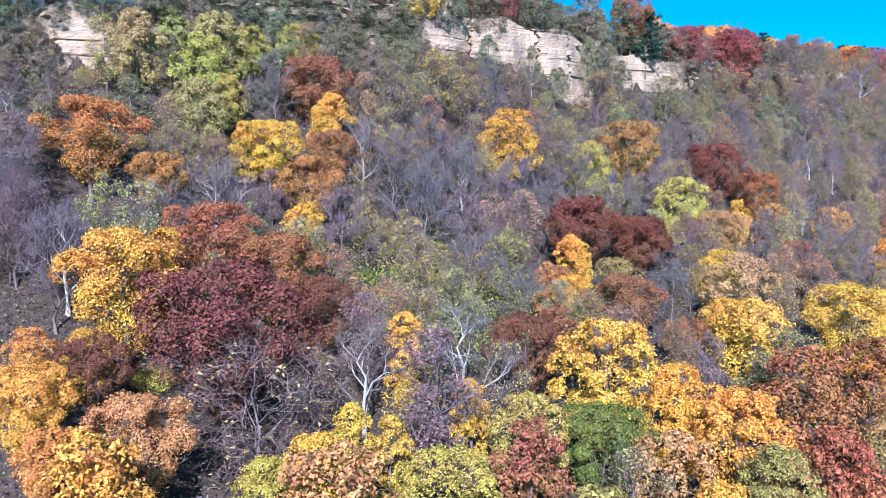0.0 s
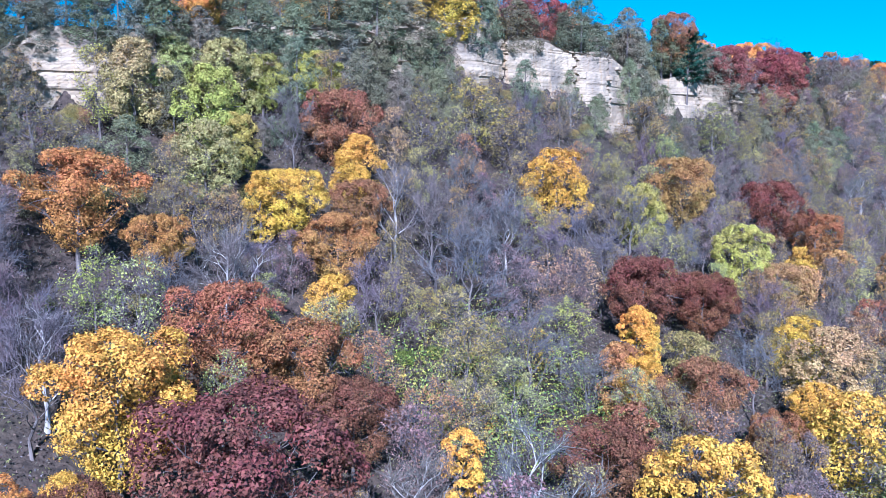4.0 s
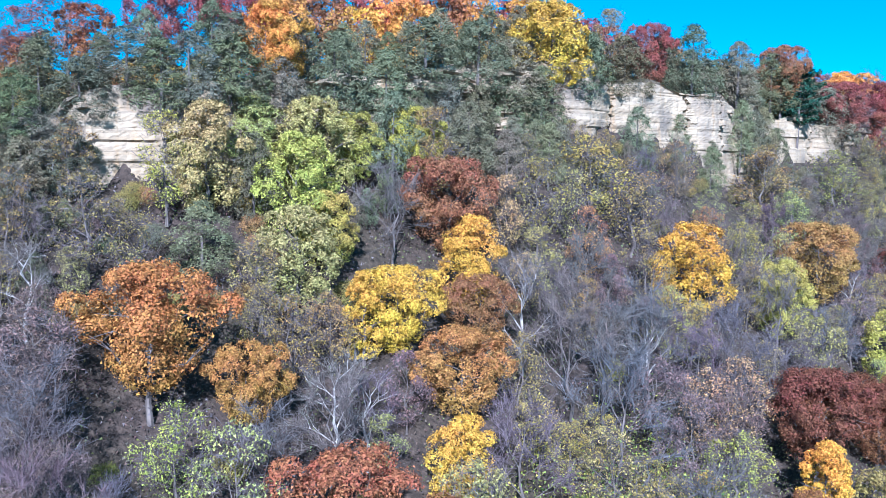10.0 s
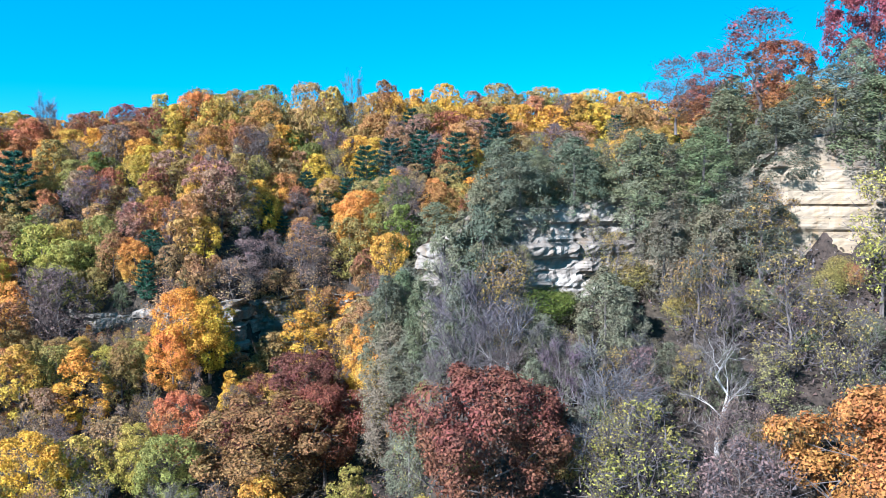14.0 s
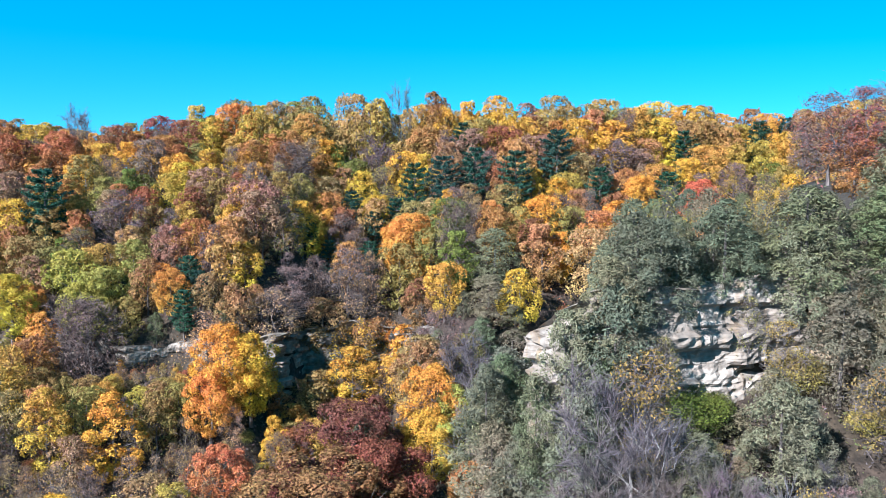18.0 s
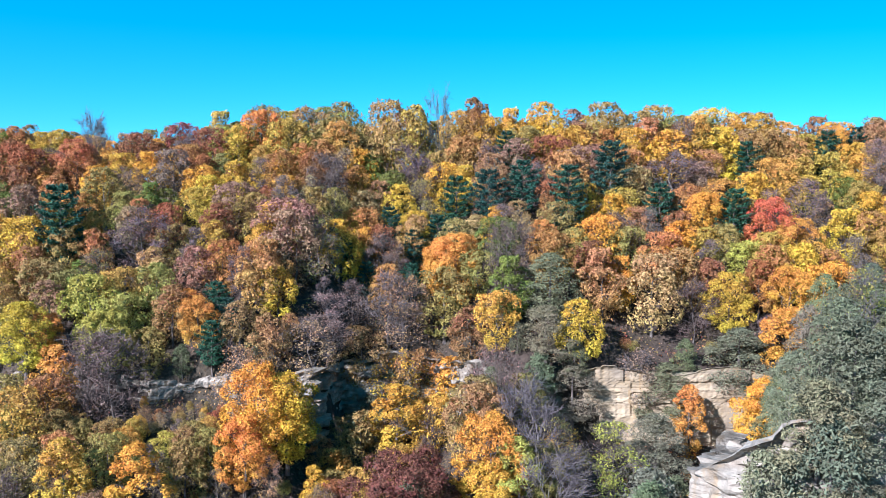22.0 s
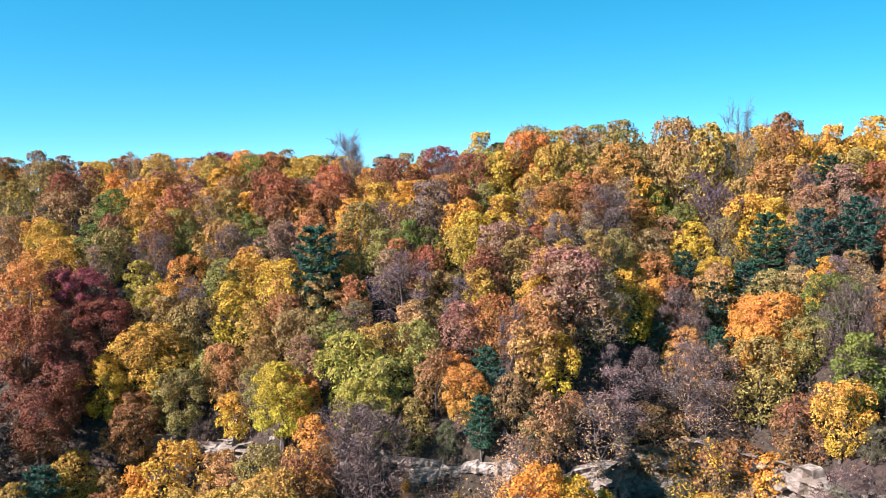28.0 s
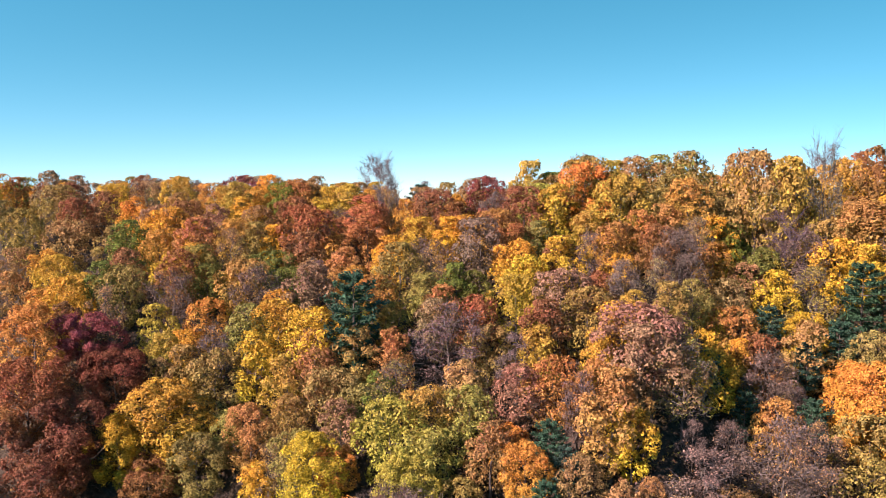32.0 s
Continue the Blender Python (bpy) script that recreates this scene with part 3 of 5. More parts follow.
COLOUR = {
    "orange": ((0.470, 0.215, 0.045), "bright orange autumn"), "gold": ((0.460, 0.260, 0.035), "golden orange autumn"),
    "yellow": ((0.470, 0.290, 0.035), "bright yellow autumn"), "rust": ((0.215, 0.094, 0.037), "rust brown autumn"),
    "red": ((0.370, 0.135, 0.050), "orange red autumn"), "burgundy": ((0.135, 0.050, 0.027), "dark burgundy autumn"),
    "wine": ((0.190, 0.056, 0.045), "wine red autumn"), "brown": ((0.250, 0.155, 0.058), "tan brown autumn"),
    "olive": ((0.220, 0.172, 0.048), "dull olive"), "green": ((0.099, 0.125, 0.023), "still green"),
    "lime": ((0.285, 0.265, 0.050), "yellow green"), "mauve": ((0.165, 0.110, 0.092), "faded mauve brown"),
    "sage": ((0.275, 0.245, 0.075), "pale sage green"), "grey": ((0.088, 0.074, 0.076), "grey leafless"), "twig": ((0.088, 0.063, 0.056), "purple grey"),
    "juniper": ((0.098, 0.102, 0.055), "dark grey green"), "dusk": ((0.132, 0.126, 0.076), "dusty grey green"),
    "pine": ((0.024, 0.072, 0.047), "deep blue green"), "copper": ((0.340, 0.180, 0.060), "copper orange autumn"), "amber": ((0.290, 0.148, 0.040), "deep orange autumn"),
    "tan": ((0.350, 0.225, 0.095), "pale tan autumn"), "pink": ((0.225, 0.135, 0.078), "faded pinkish tan"),
    "ochre": ((0.355, 0.235, 0.045), "ochre yellow autumn"),
}
turn_of = random.Random(3)
taken = []
count_of = {}


def tree(kind, colour, x, y, top, tall, wide=0.0, place="on the wooded slope"):
    """A tree whose top is at that height; wide: its crown's width, where it is not the usual one."""
    if kind == "pine":
        wide *= 1.2
    if kind == "far" and wide:
        wide = max(wide, 0.62 * tall)
    if kind == "bare" and colour == "mauve":
        kind = "haze"
    shapes = KIND[kind]
    i = count_of[kind] = count_of.get(kind, -1) + 1
    parts = shapes[i % len(shapes)]
    sz = tall / 10.0
    usual = {"oak": 9.4, "maple": 7.6, "slim": 5.0, "far": 8.2, "bare": 6.5, "pale": 6.0, "thin": 6.0, "haze": 7.6, "cedar": 6.5, "pine": 6.6, "bush": 11.0}[kind] * sz
    sx = sz * (wide / usual if wide else 1.0)
    rgb, words = COLOUR[colour]
    noun = SPECIES.get((kind, colour), SPECIES.get(colour, NOUN[kind])) if kind in ("far", "maple", "oak", "thin") else NOUN[kind]
    ob = new(noun.replace(" ", "_").replace("-", "_"))
    grey = kind in ("bare", "pale")
    tagged(ob, f"{words} {'tree' if grey else noun} {place}", noun.split()[-1])
    ob.matrix_world = Matrix.Translation((x, y, top - tall)) @ Matrix.Rotation(turn_of.uniform(0, 6.28), 4, "Z") @ Matrix.Diagonal((sx, sx, sz, 1))
    vary = [c * turn_of.uniform(0.88, 1.14) * (0.72 if grey and colour == "mauve" else 1.0) for c in rgb]
    for name, me in parts:
        p = new(name, me)
        p.parent = ob
        if name != "trunk":
            p["kind"] = "stuff"
        p.color = (*(vary if name in ("crown", "foliage") or grey else COLOUR["twig"][0] if kind == "haze" else COLOUR["grey"][0]), 1)
    taken.append((x, y, max(usual * (wide / usual if wide else 1.0), 2.0) * 0.5, top))
    return ob


def free(x, y, r):
    return all((x - a) ** 2 + (y - b) ** 2 > (r + 0.75 * c) ** 2 for a, b, c, d in taken)


HERE = "at the foot of the slope"
tree("oak", "gold", -33.0, 88.2, 37.9, 14.5, 14.5, HERE)
tree("oak", "burgundy", -20.9, 81.4, 35.0, 16.9, 17.7, HERE)
tree("oak", "burgundy", -14.6, 98.6, 31.5, 10.3, 10.4, HERE)
tree("oak", "rust", -19.4, 102.1, 36.1, 12.6, 12.8, HERE)
tree("oak", "rust", -28.2, 104.0, 39.7, 12.1, 12.3, HERE)
tree("oak", "burgundy", -32.7, 79.2, 28.7, 7.7, 7.9, HERE)
tree("haze", "tan", -16.8, 75.2, 29.2, 14.3, 14.5, HERE)
tree("oak", "copper", -25.5, 68.8, 25.7, 10.4, 10.6, HERE)
tree("oak", "gold", -35.2, 70.6, 27.9, 8.9, 9.0, HERE)
tree("maple", "orange", -38.3, 78.3, 29.7, 7.1, 5.7, HERE)
tree("maple", "gold", -34.1, 80.8, 29.0, 7.1, 5.9, HERE)
tree("maple", "orange", -30.4, 64.7, 24.4, 9.4, 7.8, HERE)
tree("bush", "lime", -29.5, 85.3, 24.4, 3.1, 4.3, HERE)
tree("maple", "lime", -14.4, 67.3, 20.9, 9.6, 7.7, HERE)
tree("maple", "yellow", -10.5, 69.0, 22.2, 10.8, 8.8, HERE)
tree("slim", "yellow", -8.4, 75.6, 23.1, 10.1, 5.1, HERE)
tree("slim", "gold", -4.9, 75.5, 22.0, 10.1, 5.1, HERE)
tree("maple", "lime", 0.1, 70.3, 20.7, 11.5, 9.5, HERE)
tree("pale", "grey", -8.3, 86.1, 27.7, 11.7, 7.5, HERE)
tree("pale", "grey", 1.8, 92.3, 28.5, 14.7, 9.2, HERE)
tree("slim", "yellow", -4.4, 94.7, 27.9, 11.2, 5.7, HERE)
tree("thin", "yellow", -3.0, 87.3, 24.1, 9.4, 6.4, HERE)
tree("slim", "gold", 2.6, 86.6, 22.4, 9.6, 4.9, HERE)
tree("maple", "lime", 8.3, 83.5, 21.6, 11.0, 9.0, HERE)
tree("oak", "green", 16.4, 85.8, 19.5, 10.8, 11.0, HERE)
tree("thin", "sage", 16.9, 76.1, 18.2, 11.3, 7.7, HERE)
tree("maple", "yellow", 18.4, 95.6, 26.6, 16.6, 13.4, HERE)
tree("oak", "burgundy", 9.9, 102.6, 25.9, 10.7, 10.9, HERE)
tree("oak", "rust", 24.7, 118.4, 28.6, 11.7, 11.7, HERE)
tree("maple", "gold", 18.3, 122.4, 28.1, 8.4, 6.9, HERE)
tree("oak", "rust", 33.5, 117.3, 22.4, 8.0, 7.4, HERE)
tree("maple", "yellow", 25.7, 92.6, 22.0, 13.0, 10.5, HERE)
tree("maple", "gold", 30.0, 85.5, 21.4, 14.2, 11.5, HERE)
tree("maple", "tan", 45.7, 131.6, 29.8, 14.9, 12.2, HERE)
tree("maple", "yellow", 41.5, 125.0, 24.0, 10.3, 8.3, HERE)
tree("thin", "olive", 43.7, 106.8, 22.7, 13.9, 12.1, HERE)
tree("oak", "gold", 63.0, 131.1, 24.8, 15.5, 15.6, HERE)
tree("oak", "orange", 61.0, 120.1, 15.7, 8.6, 8.8, HERE)
tree("maple", "olive", 30.9, 77.1, 17.8, 12.9, 10.4, HERE)
tree("maple", "rust", 41.6, 86.4, 15.6, 9.9, 8.2, HERE)
tree("slim", "yellow", 49.9, 112.5, 19.9, 11.9, 6.0, HERE)
tree("bare", "grey", 34.0, 127.0, 28.9, 11.3, 7.6, HERE)
tree("bare", "grey", 71.0, 155.0, 32.2, 15.9, 11.2, HERE)
tree("bare", "grey", -41.1, 90.3, 38.3, 11.5, 7.7, HERE)
tree("oak", "burgundy", 22.0, 137.9, 38.5, 13.1, 13.3, HERE)
tree("oak", "burgundy", 34.1, 151.7, 34.5, 9.1, 9.1, HERE)
tree("maple", "lime", 46.1, 166.9, 40.8, 14.3, 11.5, HERE)
tree("oak", "rust", 69.0, 190.4, 41.1, 11.7, 11.8, HERE)
tree("oak", "brown", 51.2, 162.2, 34.6, 11.5, 11.6, HERE)
tree("slim", "copper", 14.8, 120.7, 30.3, 10.5, 5.3, HERE)
tree("maple", "gold", 45.7, 141.0, 29.5, 11.2, 9.1, HERE)
tree("bush", "green", -7.1, 122.7, 29.6, 2.0, 2.6, HERE)
tree("thin", "lime", 1.4, 121.4, 31.9, 7.5, 5.0, HERE)
tree("thin", "lime", 9.3, 126.7, 34.7, 10.6, 7.3, HERE)
tree("thin", "lime", -5.3, 126.5, 37.3, 7.7, 5.3, HERE)
tree("thin", "sage", -4.3, 121.9, 36.3, 10.0, 6.9, HERE)
tree("thin", "sage", 1.7, 110.7, 30.6, 9.8, 6.7, HERE)
tree("pale", "grey", -41.2, 93.3, 39.3, 10.8, 7.0, HERE)
tree("bare", "grey", -2.8, 126.6, 42.6, 14.6, 9.8, HERE)
tree("thin", "tan", 12.9, 138.3, 39.7, 12.0, 8.1, HERE)
tree("oak", "burgundy", 23.7, 142.4, 37.3, 11.1, 11.1, HERE)
tree("oak", "burgundy", 35.0, 149.2, 33.7, 9.4, 9.6, HERE)
tree("slim", "yellow", 19.1, 128.3, 33.4, 11.9, 6.1, HERE)
tree("thin", "mauve", 2.4, 133.3, 40.7, 11.3, 7.6, HERE)
tree("thin", "tan", 8.5, 134.8, 39.2, 11.4, 7.7, HERE)
tree("oak", "burgundy", 32.8, 145.2, 34.7, 10.6, 10.7, HERE)
tree("slim", "yellow", 20.6, 131.2, 32.4, 9.6, 5.0, HERE)
tree("oak", "rust", 16.9, 125.8, 28.9, 7.8, 5.3, HERE)
tree("bare", "grey", 17.4, 144.7, 41.4, 12.6, 8.5, HERE)
tree("bare", "mauve", 10.4, 132.2, 37.9, 12.0, 8.2, HERE)
tree("thin", "lime", -5.5, 123.2, 34.0, 6.5, 4.5, HERE)
tree("bush", "lime", -2.8, 123.6, 28.7, 2.3, 2.9, HERE)
tree("thin", "lime", -0.2, 124.5, 32.5, 6.7, 4.5, HERE)
tree("bush", "lime", -4.5, 117.8, 26.6, 2.1, 2.7, HERE)
tree("thin", "lime", 0.1, 115.6, 29.7, 7.1, 4.7, HERE)
tree("thin", "lime", -8.0, 124.4, 36.4, 6.6, 4.5, HERE)
tree("bush", "lime", 3.2, 120.2, 25.8, 2.2, 2.8, HERE)
tree("thin", "yellow", -2.5, 107.4, 27.7, 6.5, 4.3, HERE)
tree("bush", "lime", -6.7, 108.6, 25.0, 2.2, 2.8, HERE)
tree("bush", "green", -10.6, 120.2, 29.6, 2.2, 2.8, HERE)
tree("thin", "yellow", 5.7, 124.8, 31.1, 6.7, 4.6, HERE)

HERE = "on the slope below the cliff"
tree("bare", "grey", -47.0, 94.2, 42.3, 10.9, 7.4, HERE)
tree("oak", "amber", -45.0, 110.8, 53.0, 13.1, 13.3, HERE)
tree("oak", "amber", -37.6, 113.6, 46.0, 8.4, 8.5, HERE)
tree("maple", "gold", -18.1, 140.1, 55.3, 11.8, 9.5, HERE)
tree("oak", "gold", -25.7, 129.1, 50.7, 10.0, 10.0, HERE)
tree("oak", "rust", -17.0, 134.4, 49.3, 8.8, 9.1, HERE)
tree("oak", "amber", -19.0, 124.5, 45.4, 10.6, 10.9, HERE)
tree("oak", "rust", -20.4, 146.4, 61.9, 13.4, 13.5, HERE)
tree("maple", "yellow", -18.9, 116.7, 39.0, 9.3, 7.7, HERE)
tree("slim", "yellow", -29.0, 127.1, 50.6, 9.7, 4.9, HERE)
tree("oak", "amber", 39.2, 181.2, 52.1, 14.8, 15.1, HERE)
tree("maple", "lime", 27.8, 165.2, 47.9, 12.3, 9.9, HERE)
tree("maple", "gold", 12.3, 157.4, 53.6, 14.6, 11.9, HERE)
tree("oak", "burgundy", 59.7, 189.7, 47.5, 14.8, 14.9, HERE)
tree("maple", "sage", -46.6, 133.5, 67.5, 12.6, 10.2, HERE)
tree("thin", "lime", -49.9, 130.4, 66.2, 10.9, 7.3, HERE)
tree("maple", "sage", -36.7, 142.7, 68.8, 13.7, 11.1, HERE)
tree("maple", "lime", -37.6, 136.7, 64.5, 13.1, 10.6, HERE)
tree("maple", "lime", -32.6, 148.5, 67.4, 9.5, 7.8, HERE)
tree("maple", "lime", -25.3, 152.6, 68.3, 9.5, 8.1, HERE)
tree("maple", "sage", -35.9, 127.8, 57.0, 11.9, 9.8, HERE)
tree("maple", "lime", -33.9, 135.5, 58.2, 9.4, 7.7, HERE)
tree("cedar", "dusk", -45.1, 126.4, 57.3, 7.7, 7.1, HERE)
tree("thin", "sage", -39.2, 124.5, 54.1, 9.2, 6.3, HERE)
tree("thin", "lime", -0.9, 165.2, 65.4, 13.8, 11.6, HERE)
tree("thin", "olive", 5.5, 166.3, 61.9, 13.8, 9.9, HERE)
tree("thin", "olive", -9.1, 154.9, 62.1, 13.5, 9.1, HERE)
tree("thin", "olive", 36.0, 198.5, 63.5, 13.9, 13.3, HERE)
tree("thin", "olive", 54.7, 213.6, 64.3, 13.9, 12.1, HERE)
tree("thin", "olive", 81.4, 238.9, 67.0, 13.9, 16.5, HERE)
tree("thin", "lime", -11.3, 123.8, 39.1, 8.4, 5.8, HERE)
tree("bare", "grey", -29.8, 110.2, 43.5, 12.2, 8.2, HERE)
tree("bare", "grey", -34.6, 107.6, 41.7, 9.2, 6.4, HERE)
tree("bare", "grey", 2.5, 138.6, 47.0, 14.1, 9.5, HERE)
tree("bare", "grey", -7.2, 131.7, 47.4, 13.2, 8.9, HERE)
tree("bare", "grey", 12.7, 145.3, 44.1, 12.6, 8.5, HERE)
tree("pale", "grey", -12.1, 135.1, 50.7, 12.3, 7.8, HERE)
tree("thin", "olive", -54.0, 120.2, 60.1, 10.4, 7.2, HERE)
tree("bare", "grey", -27.0, 141.2, 60.6, 12.1, 8.1, HERE)
tree("cedar", "dusk", 25.0, 194.2, 64.3, 7.9, 5.9, HERE)
tree("thin", "sage", -25.9, 115.8, 39.2, 6.9, 4.7, HERE)
tree("oak", "burgundy", -66.8, 99.4, 53.2, 12.2, 12.5, HERE)
tree("maple", "lime", -74.0, 101.6, 42.0, 6.8, 5.4, HERE)
tree("slim", "gold", -62.9, 96.8, 44.7, 6.8, 3.4, HERE)
tree("pale", "grey", -71.6, 108.7, 56.6, 8.0, 5.2, HERE)
tree("bush", "green", -72.1, 114.5, 56.9, 3.3, 4.5, HERE)
tree("bare", "grey", -60.9, 105.3, 53.2, 10.0, 7.0, HERE)
tree("thin", "olive", -57.9, 104.2, 51.7, 10.2, 7.1, HERE)
tree("pale", "grey", -56.5, 113.4, 54.1, 8.2, 5.3, HERE)
tree("thin", "sage", -54.5, 117.8, 53.6, 5.6, 4.1, HERE)
tree("bare", "mauve", -51.0, 103.0, 47.6, 8.8, 6.2, HERE)
tree("bush", "lime", -62.6, 119.9, 56.3, 2.0, 3.0, HERE)
tree("cedar", "dusk", -65.8, 113.6, 58.4, 7.6, 5.7, HERE)
tree("thin", "olive", -60.3, 118.3, 60.6, 8.2, 5.7, HERE)
tree("thin", "olive", -49.1, 120.6, 56.4, 8.5, 5.8, HERE)
tree("cedar", "dusk", -27.9, 150.6, 70.0, 10.7, 8.0, HERE)
tree("cedar", "dusk", -18.4, 155.6, 69.1, 11.0, 8.4, HERE)
tree("thin", "olive", -22.8, 151.4, 68.0, 12.1, 8.1, HERE)
tree("cedar", "dusk", 9.9, 184.8, 70.5, 8.9, 6.7, HERE)
tree("maple", "wine", 81.4, 246.7, 78.6, 16.8, 15.6, HERE)
tree("bush", "green", -71.2, 115.4, 56.5, 2.2, 3.2, HERE)
tree("cedar", "dusk", -67.3, 115.8, 58.7, 5.7, 4.4, HERE)
tree("cedar", "dusk", -64.9, 115.2, 57.3, 5.3, 3.9, HERE)
tree("pale", "grey", -73.0, 108.4, 55.9, 7.3, 4.6, HERE)
tree("bare", "grey", -69.9, 109.0, 55.1, 6.8, 4.5, HERE)
tree("maple", "amber", -57.8, 96.8, 44.2, 6.7, 5.5, HERE)
tree("maple", "gold", -54.6, 97.4, 44.0, 6.9, 4.3, HERE)
tree("thin", "olive", -60.0, 104.2, 50.2, 8.1, 5.7, HERE)
tree("thin", "mauve", -51.6, 104.9, 50.4, 10.4, 7.2, HERE)
tree("bare", "grey", -48.5, 97.2, 43.5, 9.6, 6.4, HERE)
tree("bush", "green", -46.3, 104.3, 38.7, 2.2, 2.7, HERE)
tree("pale", "grey", -30.4, 115.2, 44.6, 10.4, 6.7, HERE)
tree("pale", "grey", -27.5, 117.0, 42.6, 9.1, 5.8, HERE)
tree("bare", "grey", -3.4, 133.8, 45.7, 12.4, 8.3, HERE)
tree("bare", "grey", -7.5, 138.6, 48.9, 10.7, 7.3, HERE)
tree("pale", "grey", 3.2, 141.3, 44.6, 10.6, 6.8, HERE)
tree("bare", "grey", -73.1, 105.5, 54.2, 7.7, 5.2, HERE)
tree("bare", "grey", -74.6, 104.6, 51.9, 8.4, 5.7, HERE)
tree("bare", "grey", -70.3, 107.1, 53.8, 6.6, 4.3, HERE)
tree("cedar", "dusk", -69.7, 110.5, 55.2, 6.3, 4.9, HERE)
tree("bare", "mauve", -53.2, 109.0, 51.3, 9.0, 6.2, HERE)
tree("bare", "grey", -50.0, 100.6, 46.8, 10.0, 6.8, HERE)
tree("bare", "mauve", -46.6, 96.7, 42.8, 10.2, 6.8, HERE)
tree("bare", "grey", -43.8, 96.4, 39.7, 8.4, 6.0, HERE)
tree("bare", "mauve", -47.9, 94.4, 40.3, 8.4, 5.8, HERE)

HERE = "on the cliff"
tree("maple", "sage", -43.7, 141.2, 68.8, 10.6, 8.8, HERE)
tree("cedar", "dusk", 20.5, 199.8, 70.1, 7.5, 5.6, HERE)
tree("maple", "orange", -41.8, 148.1, 82.5, 12.5, 10.0, HERE)
tree("maple", "gold", -5.4, 177.5, 86.2, 15.3, 14.5, HERE)
tree("oak", "wine", 14.6, 197.9, 85.8, 12.9, 10.9, HERE)
tree("cedar", "juniper", -72.3, 119.5, 69.2, 7.0, 5.7, HERE)
tree("cedar", "juniper", -74.7, 114.7, 67.9, 7.0, 5.6, HERE)
tree("cedar", "juniper", -68.2, 123.8, 70.0, 7.9, 7.4, HERE)
tree("cedar", "juniper", -65.7, 137.7, 75.2, 9.5, 7.1, HERE)
tree("cedar", "juniper", -63.8, 126.8, 70.0, 6.9, 6.3, HERE)
tree("cedar", "juniper", -59.3, 132.0, 71.7, 6.4, 7.0, HERE)
tree("cedar", "dusk", -55.3, 134.6, 75.4, 6.4, 7.5, HERE)
tree("cedar", "dusk", -49.1, 136.4, 75.1, 9.0, 7.8, HERE)
tree("cedar", "juniper", -45.3, 141.3, 77.9, 10.4, 8.0, HERE)
tree("cedar", "dusk", -77.1, 112.1, 65.4, 7.4, 5.5, HERE)
tree("cedar", "juniper", -76.8, 110.8, 58.5, 6.6, 5.0, HERE)
tree("cedar", "juniper", -65.5, 124.5, 65.8, 6.4, 5.2, HERE)
tree("cedar", "dusk", -62.1, 126.9, 66.3, 7.2, 5.8, HERE)
tree("cedar", "dusk", -58.4, 131.6, 63.1, 2.3, 2.7, HERE)
tree("cedar", "juniper", -64.0, 132.8, 73.6, 8.8, 8.0, HERE)
tree("cedar", "juniper", -51.8, 135.1, 74.1, 7.6, 8.2, HERE)
tree("cedar", "juniper", -45.6, 140.3, 75.5, 9.9, 9.3, HERE)
tree("cedar", "dusk", -40.5, 144.2, 73.4, 9.7, 7.6, HERE)
tree("cedar", "juniper", -35.2, 150.2, 77.1, 11.0, 9.4, HERE)
tree("cedar", "dusk", -29.3, 156.7, 75.8, 11.4, 9.2, HERE)
tree("cedar", "juniper", -24.2, 161.3, 80.7, 11.2, 11.1, HERE)
tree("cedar", "juniper", -17.0, 167.0, 81.3, 11.0, 10.8, HERE)
tree("cedar", "dusk", -11.9, 169.9, 79.4, 11.0, 10.2, HERE)
tree("cedar", "juniper", -7.4, 171.5, 75.4, 11.6, 8.6, HERE)
tree("cedar", "juniper", 0.7, 182.4, 82.2, 11.3, 11.1, HERE)
tree("cedar", "juniper", 9.1, 193.2, 82.9, 10.9, 11.0, HERE)
tree("cedar", "juniper", 23.4, 203.4, 86.5, 14.0, 10.6, HERE)
tree("cedar", "dusk", 35.5, 214.9, 85.1, 12.6, 10.2, HERE)
tree("cedar", "juniper", 46.3, 226.5, 84.4, 12.8, 10.9, HERE)
tree("pine", "pine", 53.0, 227.9, 82.2, 18.3, 9.8, HERE)
tree("cedar", "dusk", 62.2, 235.2, 78.1, 11.3, 11.4, HERE)
tree("cedar", "dusk", -35.5, 147.8, 68.3, 7.1, 5.7, HERE)
tree("cedar", "dusk", 27.3, 202.7, 65.5, 5.7, 4.8, HERE)
tree("thin", "olive", -58.7, 127.5, 65.4, 7.7, 5.3, HERE)
tree("maple", "orange", -42.9, 145.9, 79.7, 10.4, 9.0, HERE)
tree("oak", "rust", 49.0, 227.9, 86.0, 14.2, 12.2, HERE)
tree("oak", "wine", 87.3, 259.0, 81.8, 14.0, 14.2, HERE)
tree("oak", "wine", 66.3, 236.8, 79.5, 14.3, 14.9, HERE)
tree("bare", "mauve", 109.3, 275.0, 81.6, 15.9, 16.0, HERE)
tree("pine", "pine", 97.8, 267.6, 82.3, 12.3, 6.2, HERE)
tree("cedar", "juniper", -76.2, 114.0, 68.4, 6.9, 5.4, HERE)
tree("cedar", "dusk", -75.8, 112.8, 61.5, 3.3, 3.9, HERE)
tree("cedar", "dusk", -68.3, 123.0, 67.7, 7.5, 5.6, HERE)
tree("thin", "olive", -70.7, 120.1, 62.5, 4.6, 3.0, HERE)
tree("thin", "olive", -67.8, 119.1, 61.2, 6.0, 3.9, HERE)
tree("thin", "olive", -73.8, 113.6, 60.2, 5.1, 2.5, HERE)
tree("cedar", "juniper", -77.2, 115.2, 69.1, 7.3, 5.5, HERE)
